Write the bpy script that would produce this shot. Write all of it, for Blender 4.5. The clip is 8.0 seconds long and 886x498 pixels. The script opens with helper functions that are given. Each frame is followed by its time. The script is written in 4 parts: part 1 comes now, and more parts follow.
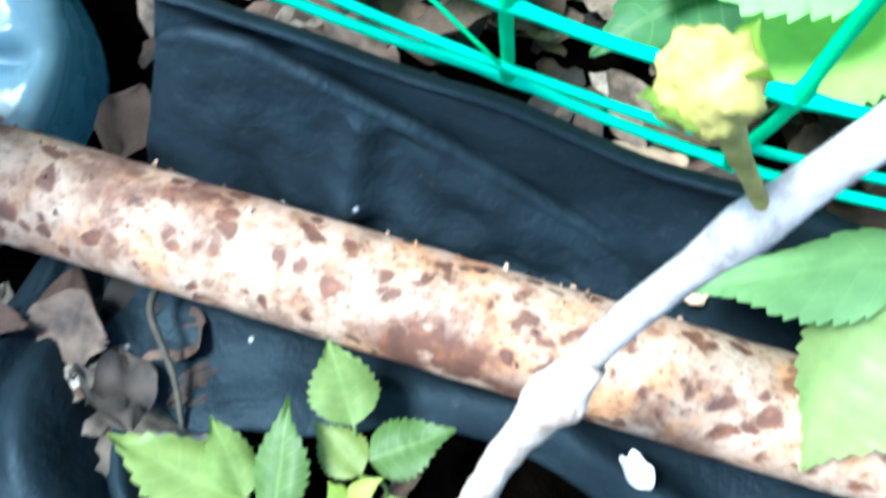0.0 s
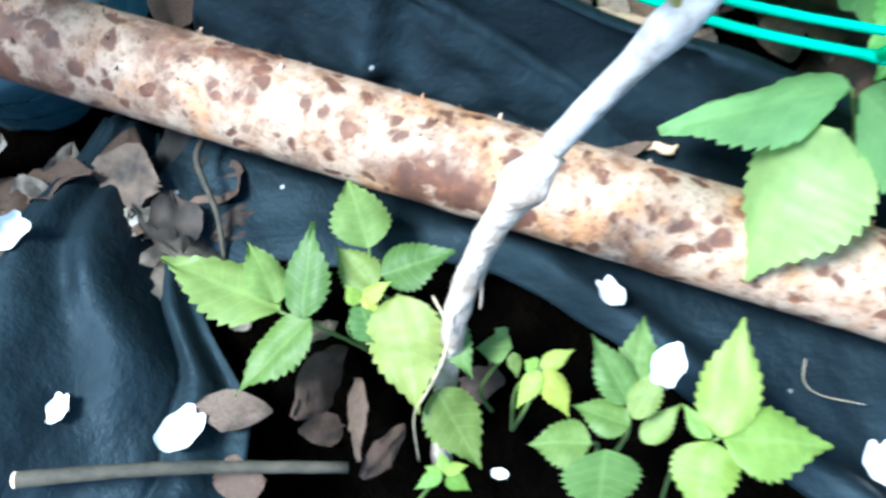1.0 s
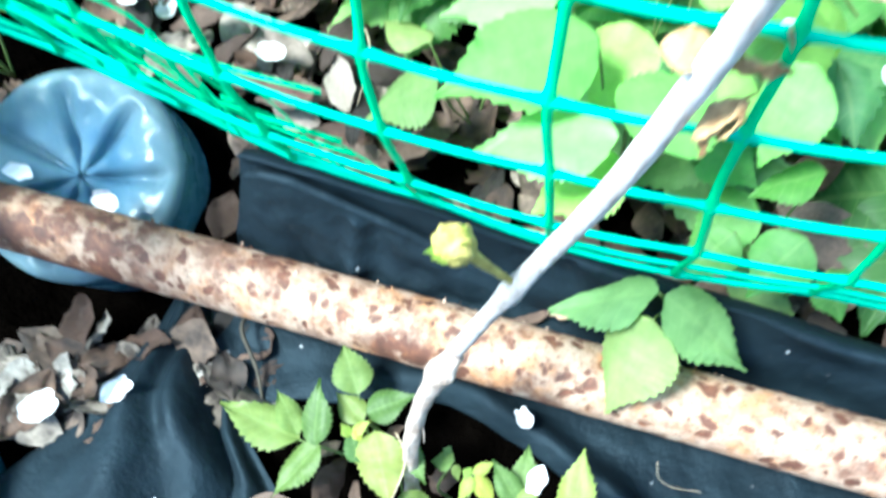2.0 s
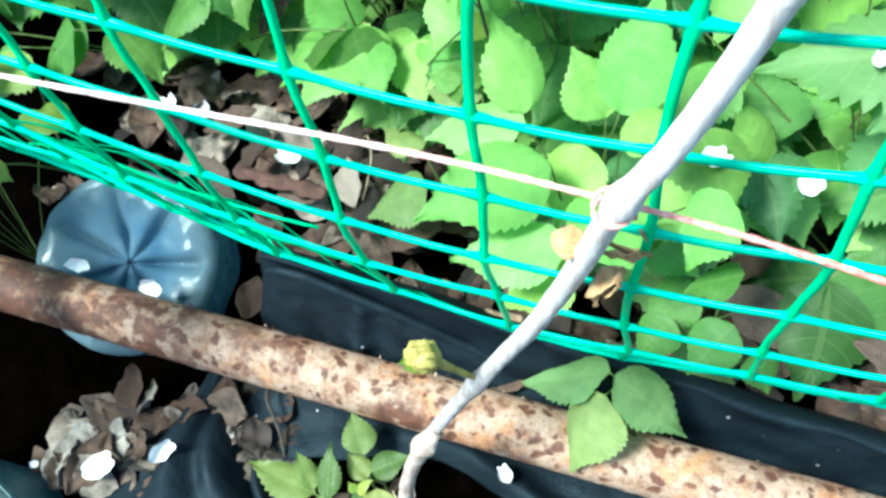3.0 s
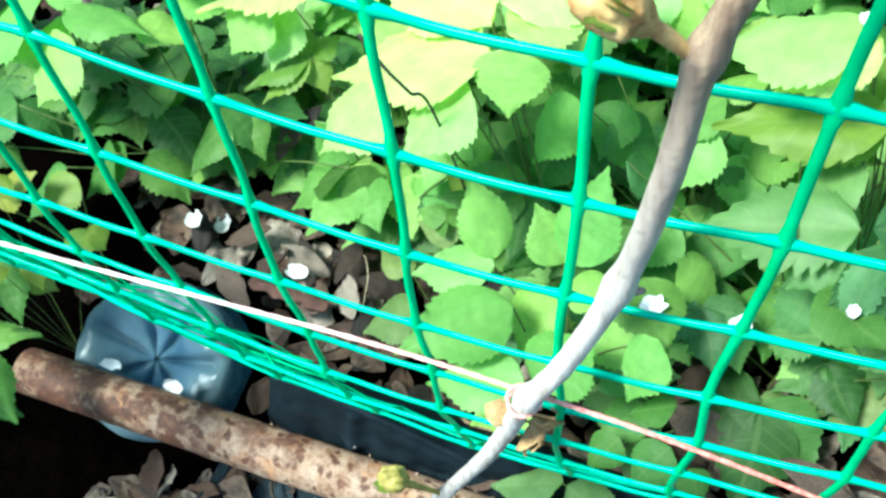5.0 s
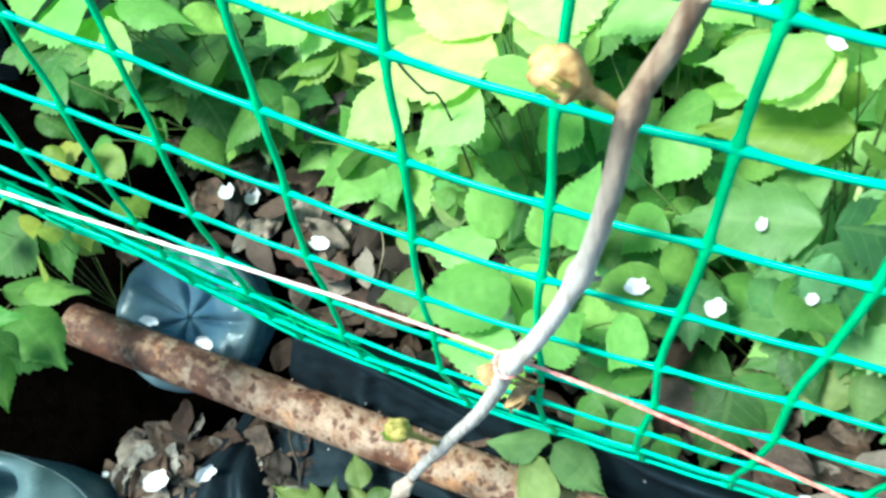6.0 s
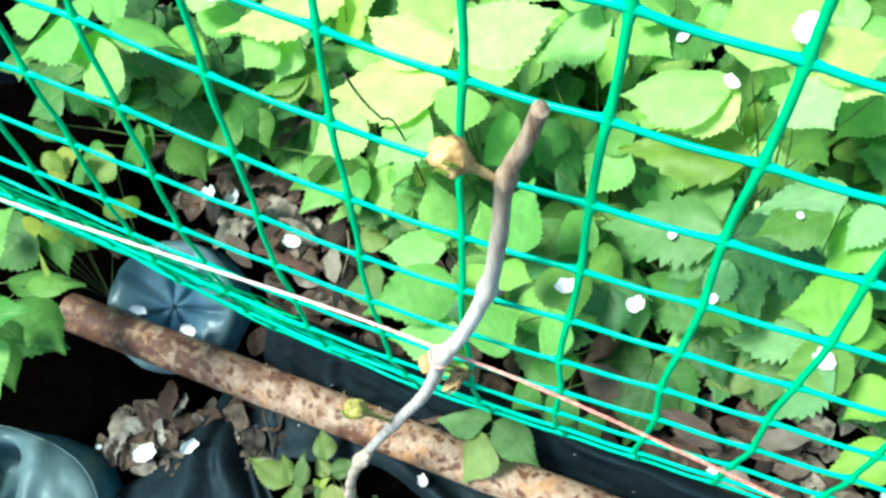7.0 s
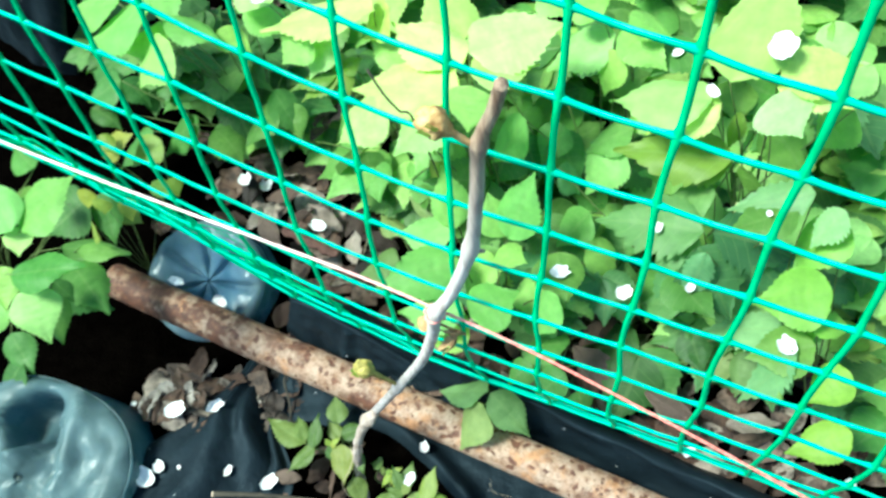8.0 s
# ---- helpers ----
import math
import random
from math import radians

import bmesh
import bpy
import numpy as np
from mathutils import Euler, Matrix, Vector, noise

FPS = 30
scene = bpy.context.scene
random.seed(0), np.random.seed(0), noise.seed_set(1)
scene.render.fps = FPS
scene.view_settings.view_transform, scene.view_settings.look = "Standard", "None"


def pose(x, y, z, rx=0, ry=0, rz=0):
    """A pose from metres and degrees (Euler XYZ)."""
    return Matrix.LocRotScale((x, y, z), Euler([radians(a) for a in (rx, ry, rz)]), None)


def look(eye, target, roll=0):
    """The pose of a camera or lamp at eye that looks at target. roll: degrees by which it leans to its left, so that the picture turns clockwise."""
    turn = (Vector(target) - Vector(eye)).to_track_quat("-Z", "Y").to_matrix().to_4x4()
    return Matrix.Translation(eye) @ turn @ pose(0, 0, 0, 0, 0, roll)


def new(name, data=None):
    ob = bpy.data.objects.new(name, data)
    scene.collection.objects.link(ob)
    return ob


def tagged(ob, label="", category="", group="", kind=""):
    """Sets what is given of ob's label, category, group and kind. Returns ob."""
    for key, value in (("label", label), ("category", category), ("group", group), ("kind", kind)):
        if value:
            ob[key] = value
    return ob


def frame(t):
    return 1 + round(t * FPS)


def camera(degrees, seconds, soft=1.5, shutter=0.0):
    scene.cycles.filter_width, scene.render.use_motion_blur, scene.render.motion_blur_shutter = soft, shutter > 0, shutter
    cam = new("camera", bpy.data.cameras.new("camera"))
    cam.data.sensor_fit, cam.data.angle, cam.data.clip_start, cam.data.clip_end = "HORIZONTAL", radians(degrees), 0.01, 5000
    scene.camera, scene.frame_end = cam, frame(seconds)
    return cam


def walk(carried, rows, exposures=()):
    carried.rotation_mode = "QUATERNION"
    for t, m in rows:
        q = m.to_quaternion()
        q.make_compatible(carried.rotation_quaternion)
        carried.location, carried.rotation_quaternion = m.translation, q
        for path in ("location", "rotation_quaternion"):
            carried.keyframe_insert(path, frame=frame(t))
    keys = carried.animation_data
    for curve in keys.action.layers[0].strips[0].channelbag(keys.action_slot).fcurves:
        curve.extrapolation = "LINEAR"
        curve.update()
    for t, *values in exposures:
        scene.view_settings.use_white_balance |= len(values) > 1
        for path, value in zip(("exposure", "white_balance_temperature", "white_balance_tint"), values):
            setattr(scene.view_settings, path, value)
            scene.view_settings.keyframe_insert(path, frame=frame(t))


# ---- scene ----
from mathutils.bvhtree import BVHTree

cam = camera(48.6, 8.0, soft=2.8, shutter=0.6)
PATH = [
    (0, (0.024, -0.011, 0.353), (-0.329, 0.924, -1.38), -4.0),
    (0.5, (0.036, -0.04, 0.361), (-0.36, 0.83, -1.396), -6.9),
    (1, (0.055, -0.067, 0.379), (-0.344, 0.779, -1.389), -7.6),
    (1.2, (0.07, -0.068, 0.399), (-0.351, 0.789, -1.358), -9.5),
    (1.5, (0.091, -0.077, 0.458), (-0.367, 0.803, -1.278), -10.9),
    (2, (0.12, -0.08, 0.558), (-0.385, 0.809, -1.161), -13.4),
    (2.2, (0.135, -0.074, 0.589), (-0.401, 0.819, -1.118), -14.6),
    (3.3, (0.17, -0.068, 0.683), (-0.424, 0.792, -1.022), -18.9),
    (3.5, (0.171, -0.068, 0.7), (-0.423, 0.802, -1.0), -18.5),
    (3.8, (0.18, -0.07, 0.726), (-0.429, 0.823, -0.957), -17.9),
    (4, (0.185, -0.066, 0.735), (-0.452, 0.835, -0.933), -19.0),
    (4.5, (0.2, -0.053, 0.751), (-0.421, 0.856, -0.918), -17.2),
    (4.7, (0.207, -0.048, 0.76), (-0.436, 0.865, -0.9), -17.9),
    (5.8, (0.235, -0.065, 0.819), (-0.441, 0.786, -0.86), -18.8),
    (6, (0.246, -0.074, 0.84), (-0.431, 0.764, -0.844), -18.8),
    (6.5, (0.282, -0.081, 0.895), (-0.373, 0.726, -0.813), -19.0),
    (7, (0.297, -0.092, 0.936), (-0.335, 0.723, -0.778), -17.4),
    (7.5, (0.321, -0.12, 0.966), (-0.321, 0.709, -0.738), -16.3),
    (8, (0.36, -0.146, 0.992), (-0.351, 0.673, -0.689), -17.3),
]
EXPOSURES = [(0.0, 2.4, 5250, -3), (1.0, 2.30, 5250, -4), (1.5, 2.54, 5380, -5), (2.0, 2.50, 5500, -6), (3.5, 1.70, 5950, -9), (8.0, 1.58, 6100, -13)]
walk(cam, [(t, look(eye, target, roll)) for t, eye, target, roll in PATH], EXPOSURES)

# ---- light: bright hazy sky, soft high sun ----
world = bpy.data.worlds.new("sky")
scene.world = world
world.use_nodes = True
wn = world.node_tree.nodes
sky = wn.new("ShaderNodeTexSky")
sky.sky_type, sky.sun_disc = "NISHITA", False
sky.sun_elevation, sky.sun_rotation = radians(65), radians(222)
world.node_tree.links.new(sky.outputs[0], wn["Background"].inputs[0])
wn["Background"].inputs[1].default_value = 0.10
sun = new("sun", bpy.data.lights.new("sun", "SUN"))
sun.data.energy, sun.data.angle, sun.data.color = 3.6, radians(16), (1.0, 0.97, 0.92)
sun.matrix_world = look((-0.9, -0.8, 2.6), (0, 0.1, 0))


# ---- materials ----
def material(name):
    m = bpy.data.materials.new(name)
    m.use_nodes = True
    return m, m.node_tree.nodes, m.node_tree.links, m.node_tree.nodes["Principled BSDF"]


def ramp(nodes, links, fac, stops):
    r = nodes.new("ShaderNodeValToRGB")
    e = r.color_ramp.elements
    while len(e) < len(stops):
        e.new(0.5)
    for el, (p, c) in zip(e, stops):
        el.position, el.color = p, (*c, 1)
    links.new(fac, r.inputs[0])
    return r.outputs[0]


def noise_tex(nodes, links, scale, detail=4, rough=0.6, coord="Object", stretch=None):
    tc = nodes.new("ShaderNodeTexCoord")
    out = tc.outputs[coord]
    if stretch:
        mp = nodes.new("ShaderNodeMapping")
        mp.inputs["Scale"].default_value = stretch
        links.new(out, mp.inputs[0])
        out = mp.outputs[0]
    n = nodes.new("ShaderNodeTexNoise")
    n.inputs["Scale"].default_value, n.inputs["Detail"].default_value, n.inputs["Roughness"].default_value = scale, detail, rough
    links.new(out, n.inputs["Vector"])
    return n.outputs["Fac"]


def mixc(nodes, links, fac, a, b, mode="MIX"):
    m = nodes.new("ShaderNodeMix")
    m.data_type, m.blend_type = "RGBA", mode
    for sock, v in ((m.inputs[0], fac), (m.inputs[6], a), (m.inputs[7], b)):
        if isinstance(v, (int, float)):
            sock.default_value = v
        elif isinstance(v, tuple):
            sock.default_value = (*v, 1)
        else:
            links.new(v, sock)
    return m.outputs[2]


def bump(nodes, links, bsdf, height, strength, dist=0.001):
    b = nodes.new("ShaderNodeBump")
    b.inputs["Strength"].default_value, b.inputs["Distance"].default_value = strength, dist
    links.new(height, b.inputs["Height"])
    links.new(b.outputs[0], bsdf.inputs["Normal"])


def plain(name, c1, c2, scale, rough, bumps=0.3, dist=0.0006, spec=0.4):
    m, n, l, b = material(name)
    f = noise_tex(n, l, scale)
    l.new(ramp(n, l, f, [(0.3, c1), (0.7, c2)]), b.inputs["Base Color"])
    b.inputs["Roughness"].default_value = rough
    b.inputs["Specular IOR Level"].default_value = spec
    bump(n, l, b, noise_tex(n, l, scale * 4), bumps, dist)
    return m


def film_material():
    m, n, l, b = material("black_film")
    f = noise_tex(n, l, 30, 5)
    dust = noise_tex(n, l, 210, 3)
    base = ramp(n, l, f, [(0.3, (0.0015, 0.003, 0.0045)), (0.75, (0.005, 0.0095, 0.013))])
    specks = ramp(n, l, dust, [(0.66, (0, 0, 0)), (0.74, (1, 1, 1))])
    vor = n.new("ShaderNodeTexVoronoi")
    vor.inputs["Scale"].default_value = 55
    tc = n.new("ShaderNodeTexCoord")
    l.new(tc.outputs["Object"], vor.inputs["Vector"])
    dot = ramp(n, l, vor.outputs["Distance"], [(0.035, (1, 1, 1)), (0.075, (0, 0, 0))])
    some = ramp(n, l, vor.outputs["Color"], [(0.55, (0, 0, 0)), (0.6, (1, 1, 1))])
    flecks = mixc(n, l, 1.0, dot, some, "MULTIPLY")
    c = mixc(n, l, specks, base, (0.012, 0.014, 0.016))
    l.new(mixc(n, l, flecks, c, (0.30, 0.31, 0.32)), b.inputs["Base Color"])
    r = ramp(n, l, noise_tex(n, l, 14, 4), [(0.3, (0.50, 0.50, 0.50)), (0.7, (0.82, 0.82, 0.82))])
    l.new(r, b.inputs["Roughness"])
    b.inputs["Specular IOR Level"].default_value = 0.28
    b.inputs["Specular Tint"].default_value = (0.58, 0.80, 1.0, 1)
    bump(n, l, b, noise_tex(n, l, 30, 6, 0.62), 0.55, 0.007)
    return m


def rust_material():
    m, n, l, b = material("rusty_pipe")
    big = noise_tex(n, l, 16, 5, 0.6)
    mid = noise_tex(n, l, 75, 5, 0.65)
    tc = n.new("ShaderNodeTexCoord")
    vor = n.new("ShaderNodeTexVoronoi")
    vor.inputs["Scale"].default_value = 92
    wob = n.new("ShaderNodeTexNoise")
    wob.inputs["Scale"].default_value = 60
    l.new(tc.outputs["Object"], wob.inputs["Vector"])
    add = n.new("ShaderNodeVectorMath")
    add.operation = "MULTIPLY_ADD"
    add.inputs[1].default_value = (0.02, 0.02, 0.02)
    l.new(wob.outputs["Color"], add.inputs[0])
    l.new(tc.outputs["Object"], add.inputs[2])
    l.new(add.outputs[0], vor.inputs["Vector"])
    paint = ramp(n, l, mid, [(0.34, (0.19, 0.10, 0.056)), (0.5, (0.30, 0.200, 0.145)), (0.75, (0.36, 0.280, 0.218))])
    rust = ramp(n, l, noise_tex(n, l, 140, 4), [(0.3, (0.045, 0.016, 0.009)), (0.55, (0.082, 0.029, 0.015)), (0.8, (0.17, 0.065, 0.030))])
    sep = n.new("ShaderNodeSeparateXYZ")
    l.new(tc.outputs["Object"], sep.inputs[0])
    wear = n.new("ShaderNodeMapRange")
    for i, v in enumerate((-0.36, -0.02, 0.34, -0.02)):
        wear.inputs[i + 1].default_value = v
    l.new(sep.outputs[0], wear.inputs[0])
    worn = n.new("ShaderNodeMath")
    l.new(big, worn.inputs[0])
    l.new(wear.outputs[0], worn.inputs[1])
    pits = n.new("ShaderNodeTexVoronoi")
    pits.inputs["Scale"].default_value = 290
    l.new(add.outputs[0], pits.inputs["Vector"])
    pit = ramp(n, l, pits.outputs["Distance"], [(0.10, (0.8, 0.8, 0.8)), (0.26, (0, 0, 0))])
    spots = n.new("ShaderNodeMath")
    spots.operation = "ADD"
    l.new(vor.outputs["Distance"], spots.inputs[0])
    l.new(mid, spots.inputs[1])
    sp = ramp(n, l, spots.outputs[0], [(0.74, (1, 1, 1)), (0.90, (0, 0, 0))])
    patch = ramp(n, l, worn.outputs[0], [(0.53, (0, 0, 0)), (0.64, (1, 1, 1))])
    mask = mixc(n, l, 1.0, sp, mixc(n, l, 1.0, patch, ramp(n, l, noise_tex(n, l, 60, 5), [(0.43, (0, 0, 0)), (0.53, (1, 1, 1))]), "MULTIPLY"), "LIGHTEN")
    orange = ramp(n, l, noise_tex(n, l, 40, 3), [(0.53, (0, 0, 0)), (0.66, (1, 1, 1))])
    paint = mixc(n, l, ramp(n, l, wear.outputs[0], [(0.02, (0, 0, 0)), (0.34, (0.5, 0.5, 0.5))]), paint, (0.185, 0.090, 0.048))
    c = mixc(n, l, orange, paint, (0.33, 0.165, 0.08))
    grain = ramp(n, l, noise_tex(n, l, 210, 6, 0.7), [(0.34, (0.50, 0.42, 0.37)), (0.5, (0.92, 0.90, 0.88)), (0.7, (1.05, 1.05, 1.05))])
    c = mixc(n, l, 1.0, mixc(n, l, pit, c, (0.12, 0.06, 0.035)), grain, "MULTIPLY")
    l.new(mixc(n, l, mask, c, rust), b.inputs["Base Color"])
    b.inputs["Roughness"].default_value = 0.72
    inv = n.new("ShaderNodeInvert")
    l.new(mask, inv.inputs["Color"])
    bump(n, l, b, inv.outputs[0], 0.5, 0.0012)
    return m


def leaf_material(name, dark, light, young, spread=0.16):
    m, n, l, b = material(name)
    uv = n.new("ShaderNodeUVMap")
    sep = n.new("ShaderNodeSeparateXYZ")
    l.new(uv.outputs[0], sep.inputs[0])

    def math_node(op, a, c):
        k = n.new("ShaderNodeMath")
        k.operation = op
        for i, v in enumerate((a, c)):
            if v is None:
                continue
            if isinstance(v, (int, float)):
                k.inputs[i].default_value = v
            else:
                l.new(v, k.inputs[i])
        return k.outputs[0]

    av = math_node("ABSOLUTE", sep.outputs[1], None)
    slant = math_node("SUBTRACT", sep.outputs[0], math_node("MULTIPLY", av, 0.42))
    tooth = math_node("ABSOLUTE", math_node("SUBTRACT", math_node("FRACT", math_node("MULTIPLY", slant, 7.5), None), 0.5), None)
    side = math_node("LESS_THAN", tooth, 0.045)
    mid = math_node("LESS_THAN", av, 0.035)
    vein = math_node("MAXIMUM", side, mid)
    info = n.new("ShaderNodeObjectInfo")
    col = ramp(n, l, info.outputs["Random"], [(0.0, dark), (0.5, light), (1.0, young)])
    hue = math_node("FRACT", math_node("MULTIPLY", info.outputs["Random"], 7.31), None)
    tone = ramp(n, l, hue, [(0.0, (0.80, 0.94, 1.05)), (0.55, (1.0, 1.0, 1.0)), (1.0, (1.17, 1.02, 0.94))])
    col = mixc(n, l, 1.0, col, tone, "MULTIPLY")
    blotch = noise_tex(n, l, 5, 4)
    shade = ramp(n, l, blotch, [(0.3, (0.72, 0.78, 0.72)), (0.7, (1.0, 1.0, 0.95))])
    c = mixc(n, l, 1.0, col, shade, "MULTIPLY")
    c = mixc(n, l, math_node("MULTIPLY", vein, spread), c, (0.30, 0.42, 0.16))
    l.new(c, b.inputs["Base Color"])
    b.inputs["Roughness"].default_value = 0.5
    b.inputs["Specular IOR Level"].default_value = 0.35
    bump(n, l, b, math_node("ADD", math_node("MULTIPLY", vein, -0.6), math_node("MULTIPLY", noise_tex(n, l, 40, 3), 0.5)), 0.35, 0.0008)
    tr = n.new("ShaderNodeBsdfTranslucent")
    l.new(mixc(n, l, 1.0, c, (1.0, 1.3, 0.45), "MULTIPLY"), tr.inputs["Color"])
    mx = n.new("ShaderNodeMixShader")
    mx.inputs[0].default_value = 0.45
    l.new(b.outputs[0], mx.inputs[1])
    l.new(tr.outputs[0], mx.inputs[2])
    l.new(mx.outputs[0], n["Material Output"].inputs["Surface"])
    return m


def bottle_material(name, tint, body, thin, middle, reach, clear, gloss, dusty):
    """Tinted plastic, deeper in tone round middle: blue's thick base centre, teal's sunken crescent."""
    m, n, l, b = material(name)
    f = noise_tex(n, l, 18, 4)
    dust = ramp(n, l, noise_tex(n, l, 9, 6, 0.7), [(0.42, (0, 0, 0)), (0.75, (dusty,) * 3)])
    far = n.new("ShaderNodeVectorMath")
    far.operation = "DISTANCE"
    far.inputs[1].default_value = middle
    l.new(n.new("ShaderNodeNewGeometry").outputs["Position"], far.inputs[0])
    tone = ramp(n, l, far.outputs["Value"], [(reach[0], body), (reach[1], thin)])
    base = mixc(n, l, 1.0, tone, ramp(n, l, f, [(0.3, (0.62, 0.62, 0.62)), (0.7, (1.4, 1.4, 1.4))]), "MULTIPLY")
    l.new(mixc(n, l, dust, base, (0.22, 0.28, 0.30)), b.inputs["Base Color"])
    l.new(ramp(n, l, noise_tex(n, l, 40, 4), [(0.35, (gloss * 0.6,) * 3), (0.65, (min(1, gloss * 1.5),) * 3)]), b.inputs["Roughness"])
    bump(n, l, b, noise_tex(n, l, 22, 5), 0.6, 0.005)
    glow = n.new("ShaderNodeBsdfTranslucent")
    glow.inputs["Color"].default_value = (*(0.5 * v for v in tint), 1)
    wall = n.new("ShaderNodeMixShader")
    wall.inputs[0].default_value = 0.35
    l.new(b.outputs[0], wall.inputs[1])
    l.new(glow.outputs[0], wall.inputs[2])
    t = n.new("ShaderNodeBsdfTransparent")
    t.inputs[0].default_value = (*tint, 1)
    mx = n.new("ShaderNodeMixShader")
    mx.inputs[0].default_value = 1 - clear
    l.new(t.outputs[0], mx.inputs[1])
    l.new(wall.outputs[0], mx.inputs[2])
    l.new(mx.outputs[0], n["Material Output"].inputs["Surface"])
    return m


def dead_material(name, tones):
    m, n, l, b = material(name)
    geo = n.new("ShaderNodeNewGeometry")
    info = n.new("ShaderNodeObjectInfo")
    add = n.new("ShaderNodeMath")
    add.operation = "ADD"
    l.new(geo.outputs["Random Per Island"], add.inputs[0])
    l.new(info.outputs["Random"], add.inputs[1])
    fr = n.new("ShaderNodeMath")
    fr.operation = "FRACT"
    l.new(add.outputs[0], fr.inputs[0])
    col = ramp(n, l, fr.outputs[0], tones)
    f = noise_tex(n, l, 70, 5)
    shade = ramp(n, l, f, [(0.36, (0.16, 0.14, 0.13)), (0.62, (1, 1, 1))])
    l.new(mixc(n, l, 1.0, col, shade, "MULTIPLY"), b.inputs["Base Color"])
    b.inputs["Roughness"].default_value = 0.8
    bump(n, l, b, noise_tex(n, l, 180, 3), 0.5, 0.0008)
    return m


def bark_material():
    """Grey wood, darker at the foot, that turns to fresh brown towards the tip."""
    m, n, l, b = material("vine_bark")
    tc = n.new("ShaderNodeTexCoord")
    sep = n.new("ShaderNodeSeparateXYZ")
    l.new(tc.outputs["Object"], sep.inputs[0])
    wob = n.new("ShaderNodeMath")
    wob.operation = "MULTIPLY_ADD"
    wob.inputs[1].default_value = 0.12
    streak = noise_tex(n, l, 240, 5, 0.65, "Object", (1, 1, 0.10))
    l.new(streak, wob.inputs[0])
    l.new(sep.outputs[2], wob.inputs[2])
    fresh = ramp(n, l, wob.outputs[0], [(0.55, (0, 0, 0)), (0.68, (1, 1, 1))])
    low_part = ramp(n, l, wob.outputs[0], [(0.24, (1, 1, 1)), (0.36, (0, 0, 0))])
    pale_grey = ramp(n, l, streak, [(0.3, (0.33, 0.26, 0.22)), (0.44, (0.52, 0.46, 0.43)), (0.52, (0.58, 0.53, 0.51)), (0.7, (0.70, 0.66, 0.64))])
    low_grey = ramp(n, l, noise_tex(n, l, 150, 5, 0.65), [(0.3, (0.14, 0.115, 0.105)), (0.5, (0.27, 0.245, 0.24)), (0.7, (0.38, 0.355, 0.355))])
    grey = mixc(n, l, low_part, pale_grey, low_grey)
    brown = ramp(n, l, streak, [(0.32, (0.105, 0.055, 0.033)), (0.5, (0.25, 0.165, 0.115)), (0.68, (0.42, 0.31, 0.22))])
    l.new(mixc(n, l, fresh, grey, brown), b.inputs["Base Color"])
    b.inputs["Roughness"].default_value = 0.7
    bump(n, l, b, noise_tex(n, l, 190, 5, 0.65), 0.6, 0.0014)
    return m


def twine_material():
    """Two-coloured twine; sun glare on its left end is painted as a paler colour."""
    m, n, l, b = material("red_twine")
    tc = n.new("ShaderNodeTexCoord")
    sep = n.new("ShaderNodeSeparateXYZ")
    l.new(tc.outputs["Object"], sep.inputs[0])
    glare_mix = n.new("ShaderNodeMapRange")
    for i, v in enumerate((-0.05, 0.2, 0.0, 1.0)):
        glare_mix.inputs[i + 1].default_value = v
    l.new(sep.outputs[0], glare_mix.inputs[0])
    ply = noise_tex(n, l, 420, 3)
    pale = ramp(n, l, ply, [(0.35, (0.64, 0.38, 0.36)), (0.6, (0.80, 0.70, 0.68))])
    red = ramp(n, l, ply, [(0.35, (0.58, 0.11, 0.085)), (0.65, (0.76, 0.30, 0.25))])
    l.new(mixc(n, l, glare_mix.outputs[0], pale, red), b.inputs["Base Color"])
    b.inputs["Roughness"].default_value = 0.7
    bump(n, l, b, ply, 0.6, 0.0004)
    return m


FILM = film_material()
RUST = rust_material()
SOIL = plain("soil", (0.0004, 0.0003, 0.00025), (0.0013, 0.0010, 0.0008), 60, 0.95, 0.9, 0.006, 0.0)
NET = plain("green_net", (0.0, 0.44, 0.15), (0.0, 0.54, 0.23), 60, 0.42, 0.15, 0.0004, 0.4)
NET_CROSS = plain("green_net_sky_tint", (0.0, 0.38, 0.215), (0.0, 0.48, 0.30), 60, 0.42, 0.15, 0.0004, 0.4)
BARK = bark_material()
OLD_BARK = plain("old_vine_bark", (0.20, 0.145, 0.115), (0.46, 0.38, 0.33), 130, 0.85, 0.9, 0.0015)
BUD_DRY = plain("withered_bud", (0.20, 0.11, 0.045), (0.46, 0.31, 0.15), 120, 0.8, 0.6)
TWINE = twine_material()
PETAL = plain("white_petal", (0.62, 0.60, 0.61), (0.74, 0.74, 0.74), 90, 0.6, 0.2)
BUD = plain("bud_scales", (0.26, 0.11, 0.03), (0.62, 0.44, 0.19), 150, 0.7, 0.5)
BUD_GREEN = plain("bud_green", (0.17, 0.14, 0.03), (0.43, 0.36, 0.10), 160, 0.7, 0.5)
PITH = plain("cut_wood", (0.55, 0.42, 0.30), (0.72, 0.62, 0.5), 150, 0.8)
STICK = plain("dry_stick", (0.016, 0.014, 0.010), (0.055, 0.045, 0.032), 90, 0.85, 0.6, 0.001)
STALK = plain("green_stalk", (0.05, 0.09, 0.02), (0.13, 0.17, 0.05), 60, 0.55, 0.2)
BARKCHIP = plain("dry_bark", (0.20, 0.12, 0.075), (0.36, 0.25, 0.17), 60, 0.85, 0.6, 0.001)
OLD_STRIP = plain("old_bark_strip", (0.030, 0.012, 0.009), (0.105, 0.050, 0.038), 70, 0.85, 0.7, 0.0015)
